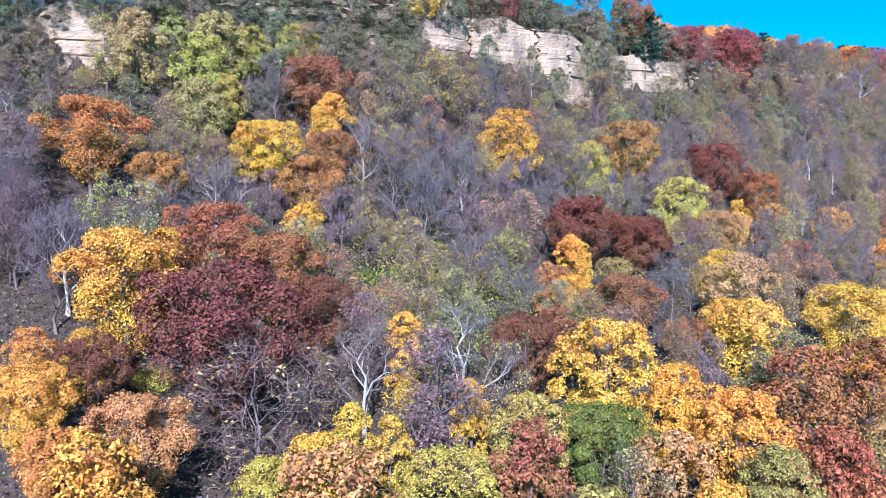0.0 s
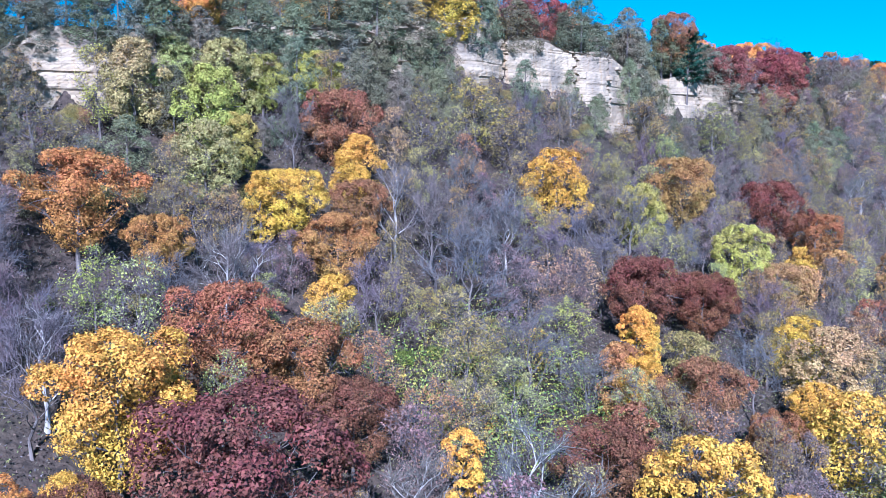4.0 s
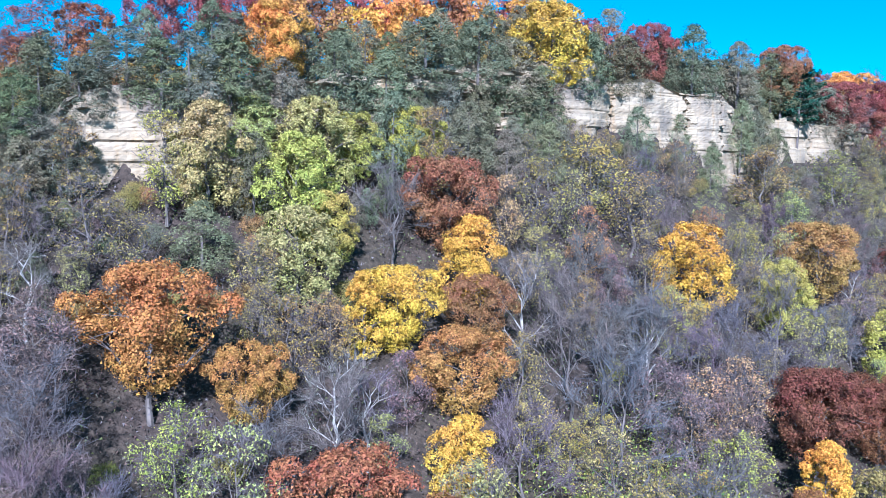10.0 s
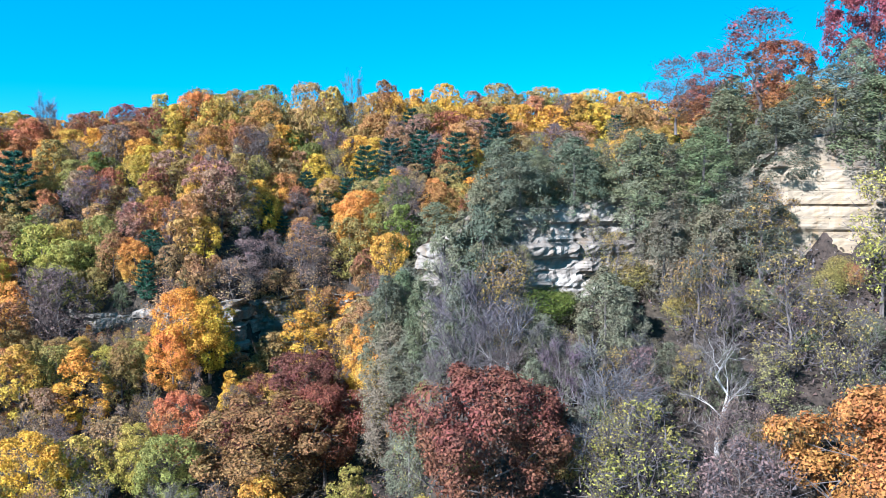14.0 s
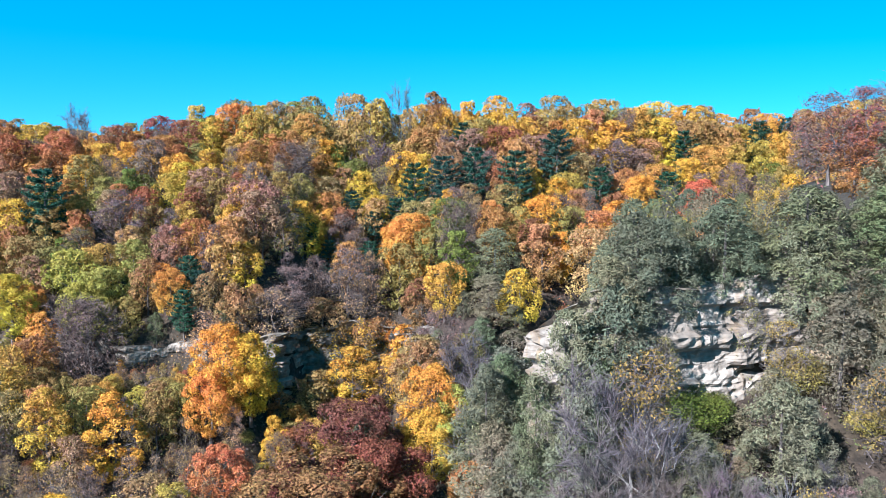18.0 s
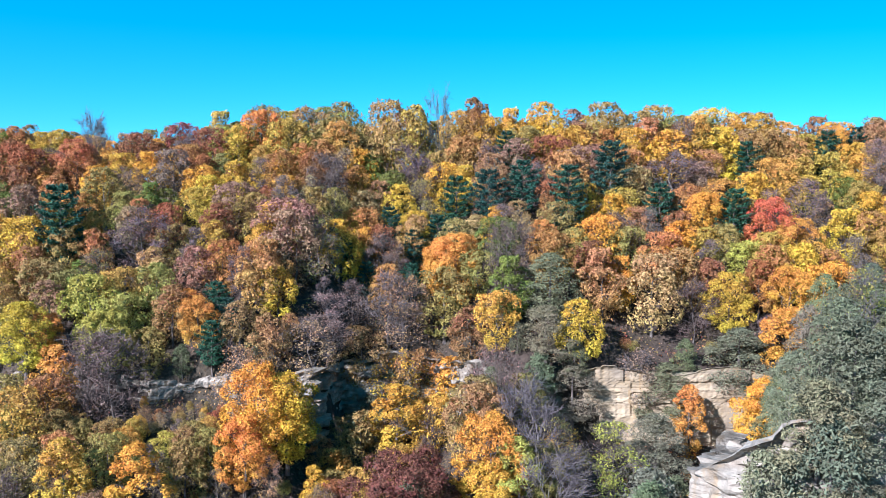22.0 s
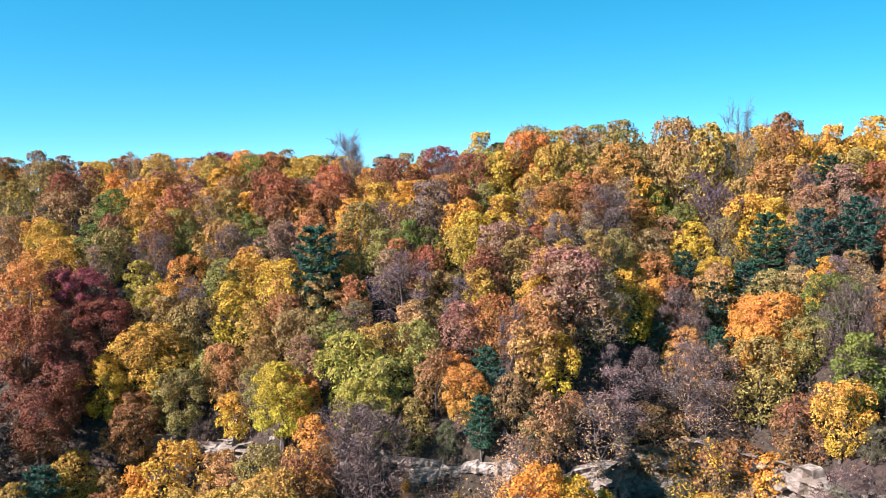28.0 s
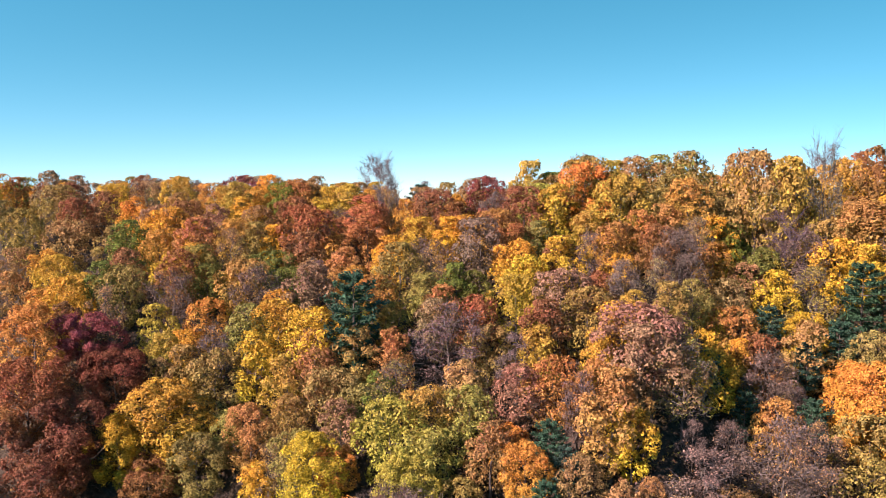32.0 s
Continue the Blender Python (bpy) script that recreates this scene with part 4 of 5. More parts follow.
tree("cedar", "juniper", -78.3, 111.8, 61.5, 4.7, 3.5, HERE)
tree("cedar", "juniper", -63.2, 126.2, 65.0, 4.7, 4.4, HERE)
tree("bush", "olive", -67.3, 120.8, 58.8, 2.7, 3.9, HERE)

for u, v, top, tall, wide, tone in ((164.5, 135.6, 73.5, 13.0, 7.0, "dusk"), (168.5, 135.2, 71.5, 12.5, 7.5, "juniper"), (172.5, 135.6, 72.5, 13.0, 7.5, "dusk"), (176.5, 135.0, 68.5, 10.5, 6.5, "juniper"),
                                    (111.0, 135.8, 74.0, 12.5, 7.0, "dusk"), (106.0, 135.4, 72.5, 12.0, 7.5, "juniper"), (101.0, 135.8, 73.5, 12.5, 7.5, "dusk"), (95.5, 135.4, 72.0, 11.5, 7.0, "juniper"),
                                    (205.0, 135.6, 69.5, 12.0, 7.0, "dusk"), (90.0, 135.6, 72.5, 12.0, 7.5, "dusk"), (84.5, 135.4, 70.5, 11.0, 7.0, "juniper")):
    tree("cedar", tone, *xy(u, v), top, tall, wide, "on ledges of the cliff")
for u, v, top, tall, wide, tone in ((12.4, 134.6, 61.8, 9.5, 5.2, "dusk"), (15.6, 134.2, 63.6, 11.5, 6.6, "juniper"), (10.4, 135.2, 57.0, 7.5, 4.0, "juniper"),
                                    (13.8, 132.2, 57.6, 9.0, 5.6, "dusk"), (31.0, 135.0, 63.0, 8.0, 6.0, "juniper"), 
                                    (35.0, 135.0, 63.5, 7.5, 5.5, "dusk"), (39.5, 135.4, 65.0, 7.5, 5.5, "juniper")):
    tree("cedar", tone, *xy(u, v), top, tall, wide, "on ledges of the spur")

HERE = "in the cove"
tree("oak", "rust", -133.1, 134.4, 31.2, 16.7, 25.6, HERE)
tree("oak", "burgundy", -145.1, 150.9, 34.1, 16.6, 16.7, HERE)
tree("slim", "gold", -162.6, 166.6, 38.1, 14.9, 11.0, HERE)
tree("maple", "gold", -170.8, 144.6, 44.1, 16.4, 13.3, HERE)
tree("maple", "yellow", -168.9, 148.6, 42.1, 15.0, 12.4, HERE)
tree("slim", "gold", -173.1, 125.7, 35.9, 15.0, 9.9, HERE)
tree("slim", "gold", -180.8, 118.6, 36.7, 15.0, 8.5, HERE)
tree("maple", "red", -151.6, 130.8, 31.1, 13.0, 10.6, HERE)
tree("slim", "gold", -161.6, 147.8, 29.6, 11.1, 5.6, HERE)
tree("maple", "yellow", -155.3, 108.2, 29.0, 13.6, 11.0, HERE)
tree("maple", "lime", -149.7, 121.5, 28.1, 11.3, 9.1, HERE)
tree("maple", "olive", -141.4, 122.0, 28.0, 12.7, 10.4, HERE)
tree("oak", "burgundy", -141.7, 137.6, 28.8, 13.0, 13.1, HERE)
tree("oak", "burgundy", -132.4, 144.0, 32.0, 16.2, 16.4, HERE)
tree("cedar", "dusk", -147.1, 155.0, 30.1, 11.8, 9.8, HERE)
tree("maple", "brown", -143.9, 165.3, 41.9, 15.1, 12.2, HERE)
tree("bare", "mauve", -196.4, 133.7, 47.1, 16.0, 12.9, HERE)
tree("thin", "lime", -137.1, 163.7, 32.0, 7.8, 5.3, HERE)
tree("bare", "mauve", -200.5, 131.9, 47.5, 15.9, 10.9, HERE)
tree("thin", "tan", -179.7, 147.5, 44.9, 13.9, 9.8, HERE)
tree("bare", "mauve", -146.1, 172.5, 45.9, 14.2, 9.6, HERE)
tree("oak", "burgundy", -244.2, 96.0, 46.1, 16.1, 16.7, HERE)
tree("maple", "gold", -138.6, 162.0, 39.1, 15.5, 12.7, HERE)
tree("bush", "lime", -139.1, 167.5, 31.6, 3.9, 5.1, HERE)
tree("maple", "orange", -168.6, 140.3, 37.3, 12.3, 10.1, HERE)
tree("far", "copper", -188.7, 121.8, 35.1, 9.6, 8.4, HERE)
tree("bare", "grey", -135.7, 167.4, 41.3, 15.7, 13.2, HERE)
tree("slim", "lime", -133.9, 162.4, 36.7, 14.7, 8.8, HERE)
tree("maple", "yellow", -136.3, 159.3, 32.9, 11.8, 9.8, HERE)
tree("bare", "mauve", -158.1, 170.4, 34.4, 11.2, 7.6, HERE)
tree("bare", "grey", -140.1, 172.2, 41.3, 11.4, 7.8, HERE)
tree("cedar", "juniper", -151.6, 178.0, 40.9, 7.4, 5.7, HERE)
tree("far", "brown", -165.3, 161.1, 34.1, 12.1, 10.2, HERE)
tree("far", "gold", -159.5, 172.7, 35.6, 11.5, 9.6, HERE)
tree("far", "brown", -147.0, 168.2, 42.2, 13.3, 11.4, HERE)
tree("far", "olive", -143.1, 175.6, 41.6, 10.0, 8.5, HERE)
tree("far", "gold", -226.9, 114.2, 37.0, 14.1, 12.0, HERE)
tree("far", "copper", -218.3, 119.4, 37.0, 13.0, 10.9, HERE)

HERE = "on the hilltop"
tree("thin", "wine", -71.3, 137.4, 77.4, 7.0, 6.4, HERE)
tree("thin", "wine", -68.8, 138.4, 77.8, 8.0, 6.0, HERE)
tree("maple", "red", -69.6, 139.0, 74.8, 6.4, 6.4, HERE)
tree("thin", "wine", -63.8, 139.2, 81.6, 10.5, 9.0, HERE)
tree("maple", "rust", -62.0, 140.0, 78.6, 8.0, 7.5, HERE)
tree("oak", "wine", -55.2, 146.6, 83.4, 12.0, 11.0, HERE)
tree("oak", "wine", -49.0, 152.0, 83.8, 12.5, 10.0, HERE)
tree("maple", "orange", -51.6, 198.2, 89.3, 16.2, 10.2, HERE)
tree("maple", "red", -32.9, 209.0, 92.6, 16.7, 11.4, HERE)
tree("maple", "orange", -33.8, 203.3, 89.6, 14.5, 11.7, HERE)
tree("maple", "olive", -133.7, 167.0, 35.0, 11.0, 8.8, HERE)
tree("oak", "copper", -124.9, 156.5, 27.7, 9.8, 9.9, HERE)
tree("thin", "lime", -133.0, 175.4, 32.1, 8.1, 5.6, HERE)
tree("thin", "yellow", -134.7, 173.8, 35.9, 10.8, 7.4, HERE)
tree("maple", "brown", -114.6, 161.8, 29.0, 11.5, 9.4, HERE)
tree("slim", "orange", -125.4, 197.5, 38.7, 12.5, 6.3, HERE)
tree("far", "copper", -117.1, 210.3, 38.6, 10.1, 8.8, HERE)
tree("cedar", "dusk", -126.3, 188.0, 35.6, 11.8, 12.5, HERE)
tree("thin", "sage", -133.1, 171.1, 37.3, 13.5, 9.2, HERE)
tree("thin", "lime", -127.1, 177.1, 36.7, 14.0, 10.1, HERE)
tree("cedar", "dusk", -141.8, 187.8, 40.8, 10.1, 11.4, HERE)
tree("bare", "grey", -128.2, 161.2, 35.7, 15.9, 12.4, HERE)
tree("cedar", "juniper", -145.4, 183.2, 43.3, 11.9, 9.0, HERE)
tree("cedar", "dusk", -110.3, 186.8, 31.4, 9.7, 7.3, HERE)
tree("cedar", "dusk", -113.3, 185.1, 29.4, 7.6, 5.8, HERE)
tree("maple", "gold", -115.1, 202.1, 40.6, 14.8, 12.0, HERE)
tree("maple", "gold", -107.7, 209.5, 40.9, 15.0, 12.0, HERE)

HERE = "on the far hillside"
tree("cedar", "dusk", -151.4, 194.2, 58.5, 12.0, 13.4, HERE)
tree("cedar", "dusk", -147.0, 187.1, 50.6, 9.8, 11.7, HERE)
tree("far", "rust", -262.6, 147.9, 78.2, 15.9, 13.6, HERE)
tree("far", "red", -265.5, 161.8, 79.4, 12.2, 13.1, HERE)
tree("far", "orange", -259.1, 167.4, 78.8, 10.7, 7.2, HERE)
tree("far", "rust", -254.4, 172.0, 80.7, 12.3, 10.5, HERE)
tree("bare", "grey", -262.4, 165.2, 83.4, 16.0, 6.6, HERE)
tree("far", "wine", -250.4, 181.4, 83.4, 12.0, 9.4, HERE)
tree("far", "olive", -242.4, 188.5, 82.8, 10.2, 7.4, HERE)
tree("far", "olive", -236.3, 194.8, 87.5, 14.5, 10.0, HERE)
tree("far", "olive", -230.6, 199.4, 83.6, 11.7, 8.7, HERE)
tree("far", "olive", -222.0, 207.8, 88.2, 16.2, 12.7, HERE)
tree("far", "brown", -210.7, 212.6, 88.3, 22.6, 9.8, HERE)
tree("far", "ochre", -206.2, 216.4, 87.4, 21.5, 7.9, HERE)
tree("bare", "grey", -202.4, 220.1, 88.7, 22.9, 7.2, HERE)
tree("far", "rust", -196.1, 225.8, 89.1, 19.0, 7.9, HERE)
tree("far", "yellow", -194.1, 227.1, 85.7, 14.0, 8.5, HERE)
tree("far", "gold", -189.1, 231.8, 86.8, 14.8, 10.5, HERE)
tree("far", "gold", -183.9, 236.7, 88.1, 15.7, 12.5, HERE)
tree("far", "olive", -172.7, 246.8, 88.1, 15.8, 12.5, HERE)
tree("far", "olive", -166.2, 252.3, 86.2, 13.4, 12.5, HERE)
tree("bare", "mauve", -154.2, 249.3, 84.0, 15.7, 8.1, HERE)
tree("far", "yellow", -147.5, 255.0, 82.2, 14.3, 11.2, HERE)
tree("pine", "pine", -186.0, 225.6, 81.5, 13.0, 6.6, HERE)
tree("pine", "pine", -160.3, 228.7, 79.3, 17.4, 8.8, HERE)
tree("pine", "pine", -160.9, 213.9, 74.5, 16.5, 8.3, HERE)
tree("pine", "pine", -173.1, 214.5, 75.2, 15.0, 7.6, HERE)
tree("pine", "pine", -177.0, 207.9, 73.2, 14.7, 7.5, HERE)
tree("pine", "pine", -186.8, 209.1, 71.7, 15.4, 7.8, HERE)
tree("pine", "pine", -147.5, 226.7, 70.7, 13.1, 6.7, HERE)
tree("pine", "pine", -135.2, 234.3, 69.7, 14.1, 7.2, HERE)
tree("pine", "pine", -141.9, 255.5, 79.4, 13.4, 6.7, HERE)
tree("pine", "pine", -130.3, 271.8, 81.8, 14.8, 7.5, HERE)
tree("pine", "pine", -126.0, 277.2, 82.6, 13.6, 6.9, HERE)
tree("pine", "pine", -229.4, 141.4, 70.6, 19.8, 10.1, HERE)
tree("pine", "pine", -193.5, 182.8, 59.8, 9.0, 4.7, HERE)
tree("pine", "pine", -195.3, 153.8, 53.6, 9.5, 4.9, HERE)
tree("pine", "pine", -190.4, 149.2, 48.0, 10.2, 5.2, HERE)
tree("pine", "pine", -193.1, 194.9, 65.3, 11.3, 5.8, HERE)
tree("pine", "pine", -179.4, 187.3, 55.1, 10.6, 5.4, HERE)
tree("far", "copper", -195.7, 224.9, 80.9, 11.5, 14.4, HERE)
tree("far", "rust", -177.2, 242.0, 83.3, 11.6, 15.7, HERE)
tree("far", "gold", -156.3, 247.0, 81.5, 13.5, 13.7, HERE)
tree("far", "orange", -133.2, 250.5, 75.3, 13.8, 11.7, HERE)
tree("thin", "mauve", -125.0, 245.1, 71.3, 14.0, 10.0, HERE)
tree("far", "orange", -122.7, 266.9, 76.7, 12.7, 10.8, HERE)
tree("maple", "red", -128.0, 235.7, 67.9, 14.5, 11.9, HERE)
tree("maple", "orange", -122.6, 234.5, 64.2, 13.0, 10.5, HERE)
tree("maple", "gold", -118.3, 220.3, 56.7, 13.0, 10.7, HERE)
tree("maple", "yellow", -140.0, 231.1, 68.7, 13.5, 11.1, HERE)
tree("thin", "mauve", -152.1, 240.4, 76.6, 13.8, 13.8, HERE)
tree("maple", "gold", -114.0, 213.8, 50.8, 15.0, 13.9, HERE)
tree("far", "gold", -140.5, 221.7, 63.4, 11.9, 10.1, HERE)
tree("far", "lime", -128.9, 226.8, 60.1, 9.8, 8.4, HERE)
tree("maple", "gold", -127.6, 216.4, 55.1, 12.1, 9.9, HERE)
tree("far", "olive", -221.3, 207.1, 80.2, 8.2, 11.4, HERE)
tree("far", "rust", -212.0, 189.8, 76.4, 10.9, 9.1, HERE)
tree("far", "green", -211.4, 205.9, 75.7, 12.3, 10.3, HERE)
tree("far", "yellow", -221.0, 186.1, 74.5, 8.1, 6.8, HERE)
tree("far", "rust", -224.4, 178.9, 74.0, 9.5, 7.9, HERE)
tree("far", "gold", -226.7, 171.3, 73.5, 11.9, 10.1, HERE)
tree("far", "green", -229.8, 161.2, 70.1, 10.4, 8.7, HERE)
tree("far", "olive", -238.3, 154.7, 73.0, 13.1, 11.1, HERE)
tree("far", "olive", -232.6, 157.1, 68.2, 9.5, 8.1, HERE)
tree("thin", "mauve", -218.5, 152.3, 65.5, 14.0, 11.8, HERE)
tree("far", "brown", -215.8, 157.7, 62.4, 10.2, 8.7, HERE)
tree("far", "rust", -210.9, 164.8, 66.3, 11.0, 9.3, HERE)
tree("far", "pink", -194.8, 169.4, 67.9, 15.9, 13.6, HERE)
tree("far", "copper", -190.3, 160.1, 60.9, 15.3, 12.9, HERE)
tree("far", "olive", -200.2, 185.8, 69.1, 8.2, 6.9, HERE)
tree("far", "yellow", -199.8, 190.1, 64.3, 7.5, 6.5, HERE)
tree("bare", "grey", -201.4, 210.4, 77.0, 15.1, 10.1, HERE)
tree("far", "copper", -187.3, 196.5, 63.5, 11.5, 9.8, HERE)
tree("maple", "orange", -173.1, 193.2, 60.7, 15.4, 12.4, HERE)
tree("far", "tan", -176.6, 203.4, 63.7, 8.8, 7.4, HERE)
tree("bare", "mauve", -161.2, 194.3, 64.1, 14.5, 9.7, HERE)
tree("far", "gold", -151.9, 211.0, 64.7, 12.1, 10.1, HERE)
tree("far", "copper", -144.6, 201.1, 59.6, 13.4, 11.4, HERE)
tree("far", "gold", -142.3, 190.4, 51.8, 10.9, 9.3, HERE)
tree("far", "tan", -137.7, 206.5, 58.4, 14.7, 12.3, HERE)
tree("far", "olive", -171.2, 187.9, 55.0, 14.1, 12.0, HERE)
tree("bare", "mauve", -186.0, 186.3, 60.3, 13.0, 8.8, HERE)
tree("thin", "mauve", -177.2, 179.0, 54.1, 14.0, 11.3, HERE)
tree("thin", "mauve", -181.1, 167.5, 51.0, 11.1, 11.9, HERE)
tree("far", "green", -219.6, 140.4, 56.3, 10.8, 9.2, HERE)
tree("far", "lime", -205.9, 141.1, 51.5, 10.8, 9.2, HERE)
tree("far", "olive", -227.4, 141.1, 61.9, 12.1, 10.1, HERE)
tree("far", "brown", -233.3, 136.2, 60.8, 11.4, 9.6, HERE)
tree("far", "orange", -201.3, 151.5, 51.7, 7.6, 6.5, HERE)
tree("maple", "yellow", -215.2, 127.9, 50.7, 13.1, 11.4, HERE)
tree("maple", "orange", -214.8, 131.3, 48.3, 8.3, 6.8, HERE)
tree("far", "olive", -200.5, 143.1, 46.1, 9.7, 8.7, HERE)
tree("far", "brown", -182.0, 154.8, 49.0, 12.3, 10.3, HERE)
tree("thin", "tan", -177.1, 160.4, 47.7, 12.2, 10.4, HERE)
tree("far", "brown", -179.8, 174.4, 44.2, 13.2, 11.8, HERE)
tree("thin", "yellow", -172.4, 177.1, 40.6, 13.9, 11.6, HERE)
tree("cedar", "juniper", -142.5, 189.2, 45.3, 7.0, 6.1, HERE)
tree("cedar", "juniper", -171.6, 181.4, 37.6, 10.3, 7.7, HERE)
tree("cedar", "juniper", -129.1, 203.2, 40.7, 5.1, 5.2, HERE)
tree("far", "rust", -161.1, 183.9, 49.3, 12.4, 10.9, HERE)
tree("thin", "mauve", -134.7, 197.9, 43.1, 13.1, 10.4, HERE)
tree("thin", "olive", -188.7, 171.6, 64.2, 13.9, 9.3, HERE)
tree("thin", "olive", -192.1, 204.1, 70.3, 13.9, 9.6, HERE)
tree("far", "brown", -202.5, 200.8, 70.1, 11.7, 9.9, HERE)
tree("far", "brown", -161.5, 210.1, 66.7, 10.3, 8.8, HERE)
tree("maple", "gold", -242.2, 114.7, 53.6, 16.9, 15.9, HERE)
tree("maple", "gold", -244.5, 107.8, 48.5, 12.3, 10.5, HERE)
tree("maple", "copper", -232.0, 124.8, 51.0, 12.3, 9.9, HERE)
tree("maple", "olive", -234.3, 117.1, 46.9, 12.3, 10.2, HERE)
tree("maple", "rust", -238.3, 110.8, 43.3, 14.2, 12.0, HERE)
tree("far", "orange", -256.3, 125.9, 63.4, 10.1, 8.4, HERE)
tree("far", "yellow", -264.1, 133.4, 67.1, 9.4, 7.9, HERE)
tree("far", "green", -261.4, 140.5, 70.1, 11.4, 9.6, HERE)
tree("far", "pink", -246.2, 140.9, 69.5, 14.1, 11.8, HERE)
tree("maple", "red", -256.7, 157.8, 78.4, 14.9, 12.0, HERE)
tree("far", "olive", -248.0, 130.7, 63.1, 11.1, 9.6, HERE)
tree("far", "gold", -235.0, 137.5, 63.8, 13.0, 10.9, HERE)
tree("far", "gold", -244.6, 134.5, 64.2, 11.4, 9.5, HERE)
tree("far", "gold", -246.8, 157.3, 73.3, 10.5, 8.8, HERE)
tree("far", "orange", -279.5, 179.3, 77.3, 9.2, 7.7, HERE)
tree("far", "rust", -250.3, 173.1, 78.6, 11.1, 9.4, HERE)
tree("far", "wine", -327.6, 234.1, 78.6, 15.7, 13.1, HERE)
tree("far", "mauve", -234.3, 168.9, 76.8, 13.0, 11.0, HERE)
tree("far", "lime", -239.7, 186.4, 82.3, 11.0, 9.2, HERE)
tree("far", "olive", -280.5, 233.8, 86.1, 17.0, 12.5, HERE)
tree("far", "rust", -236.6, 190.1, 80.4, 8.3, 7.1, HERE)
tree("far", "green", -227.6, 163.3, 68.8, 9.4, 8.1, HERE)
tree("far", "yellow", -221.2, 169.6, 71.5, 12.2, 10.3, HERE)
tree("far", "lime", -210.9, 137.9, 54.6, 12.8, 11.0, HERE)
tree("maple", "lime", -205.1, 137.3, 49.4, 12.9, 10.6, HERE)
tree("maple", "orange", -195.0, 149.5, 51.4, 9.8, 8.1, HERE)
tree("thin", "olive", -217.5, 142.5, 58.4, 12.4, 8.4, HERE)
tree("far", "olive", -242.9, 123.1, 57.3, 13.0, 10.9, HERE)
tree("far", "gold", -240.3, 128.9, 59.9, 12.6, 11.0, HERE)
tree("far", "rust", -275.6, 150.4, 79.0, 12.6, 10.5, HERE)
tree("bare", "mauve", -261.8, 154.2, 77.4, 13.1, 8.8, HERE)
tree("far", "brown", -260.1, 146.3, 73.6, 12.8, 10.7, HERE)
tree("far", "olive", -272.6, 140.7, 74.5, 12.1, 10.1, HERE)
tree("bare", "grey", -235.9, 238.7, 85.5, 13.1, 7.4, HERE)
tree("bare", "grey", -250.2, 289.4, 85.9, 17.7, 10.4, HERE)
tree("cedar", "juniper", -131.0, 200.1, 40.8, 11.7, 12.8, HERE)
tree("cedar", "dusk", -122.7, 209.9, 46.5, 11.4, 14.9, HERE)
tree("far", "pink", -190.9, 168.3, 65.8, 15.2, 12.7, HERE)
tree("slim", "gold", -191.1, 186.1, 61.5, 12.3, 6.3, HERE)
tree("pine", "pine", -187.0, 182.6, 55.3, 9.2, 4.8, HERE)
tree("maple", "gold", -189.1, 198.8, 64.2, 10.6, 8.7, HERE)
tree("pine", "pine", -186.1, 195.0, 60.9, 10.0, 5.0, HERE)
tree("maple", "orange", -178.5, 194.6, 59.3, 12.5, 10.4, HERE)
tree("far", "green", -202.5, 204.9, 72.4, 12.3, 10.5, HERE)
tree("far", "gold", -211.4, 203.1, 77.1, 13.0, 10.9, HERE)
tree("far", "yellow", -214.7, 183.1, 71.7, 8.5, 7.1, HERE)
tree("far", "olive", -198.8, 178.5, 69.5, 12.1, 10.1, HERE)
tree("far", "yellow", -211.4, 223.9, 79.2, 10.0, 8.5, HERE)
tree("thin", "mauve", -199.2, 212.1, 75.1, 13.8, 9.6, HERE)
tree("far", "olive", -201.3, 222.8, 78.3, 12.0, 10.0, HERE)
tree("far", "copper", -194.1, 221.4, 79.8, 13.6, 11.5, HERE)
tree("far", "rust", -210.3, 244.3, 87.9, 16.3, 12.3, HERE)
tree("far", "rust", -236.1, 242.7, 87.6, 15.8, 11.3, HERE)
tree("far", "lime", -227.2, 213.5, 86.4, 14.6, 12.2, HERE)
tree("thin", "mauve", -220.3, 213.9, 81.7, 11.3, 7.5, HERE)
tree("far", "olive", -221.5, 197.3, 80.7, 10.8, 9.2, HERE)
tree("far", "gold", -262.6, 292.4, 85.1, 17.1, 12.6, HERE)
tree("far", "rust", -213.6, 178.4, 69.3, 8.6, 7.4, HERE)
tree("thin", "tan", -175.0, 180.2, 51.9, 13.6, 9.5, HERE)
tree("pine", "pine", -192.2, 153.9, 51.0, 8.6, 4.4, HERE)
tree("far", "tan", -211.4, 150.5, 58.6, 11.9, 9.9, HERE)
tree("far", "copper", -197.0, 163.8, 59.9, 10.2, 8.7, HERE)
tree("far", "gold", -188.1, 161.8, 56.1, 10.4, 8.9, HERE)
tree("far", "brown", -229.3, 134.9, 58.6, 11.2, 9.6, HERE)
tree("far", "olive", -220.7, 138.4, 54.8, 9.8, 8.4, HERE)
tree("cedar", "juniper", -175.0, 177.1, 36.4, 7.8, 6.3, HERE)
tree("cedar", "juniper", -173.9, 171.7, 34.0, 8.2, 6.1, HERE)
tree("bare", "grey", -300.5, 183.1, 84.8, 18.0, 9.5, HERE)
tree("cedar", "juniper", -170.0, 179.9, 36.8, 10.5, 7.9, HERE)
tree("far", "rust", -170.0, 179.9, 40.6, 14.4, 12.0, HERE)
tree("far", "gold", -165.3, 182.7, 39.4, 12.9, 11.0, HERE)
tree("cedar", "juniper", -125.2, 207.7, 39.1, 5.3, 5.6, HERE)
tree("cedar", "juniper", -129.4, 203.5, 44.8, 7.4, 5.5, HERE)

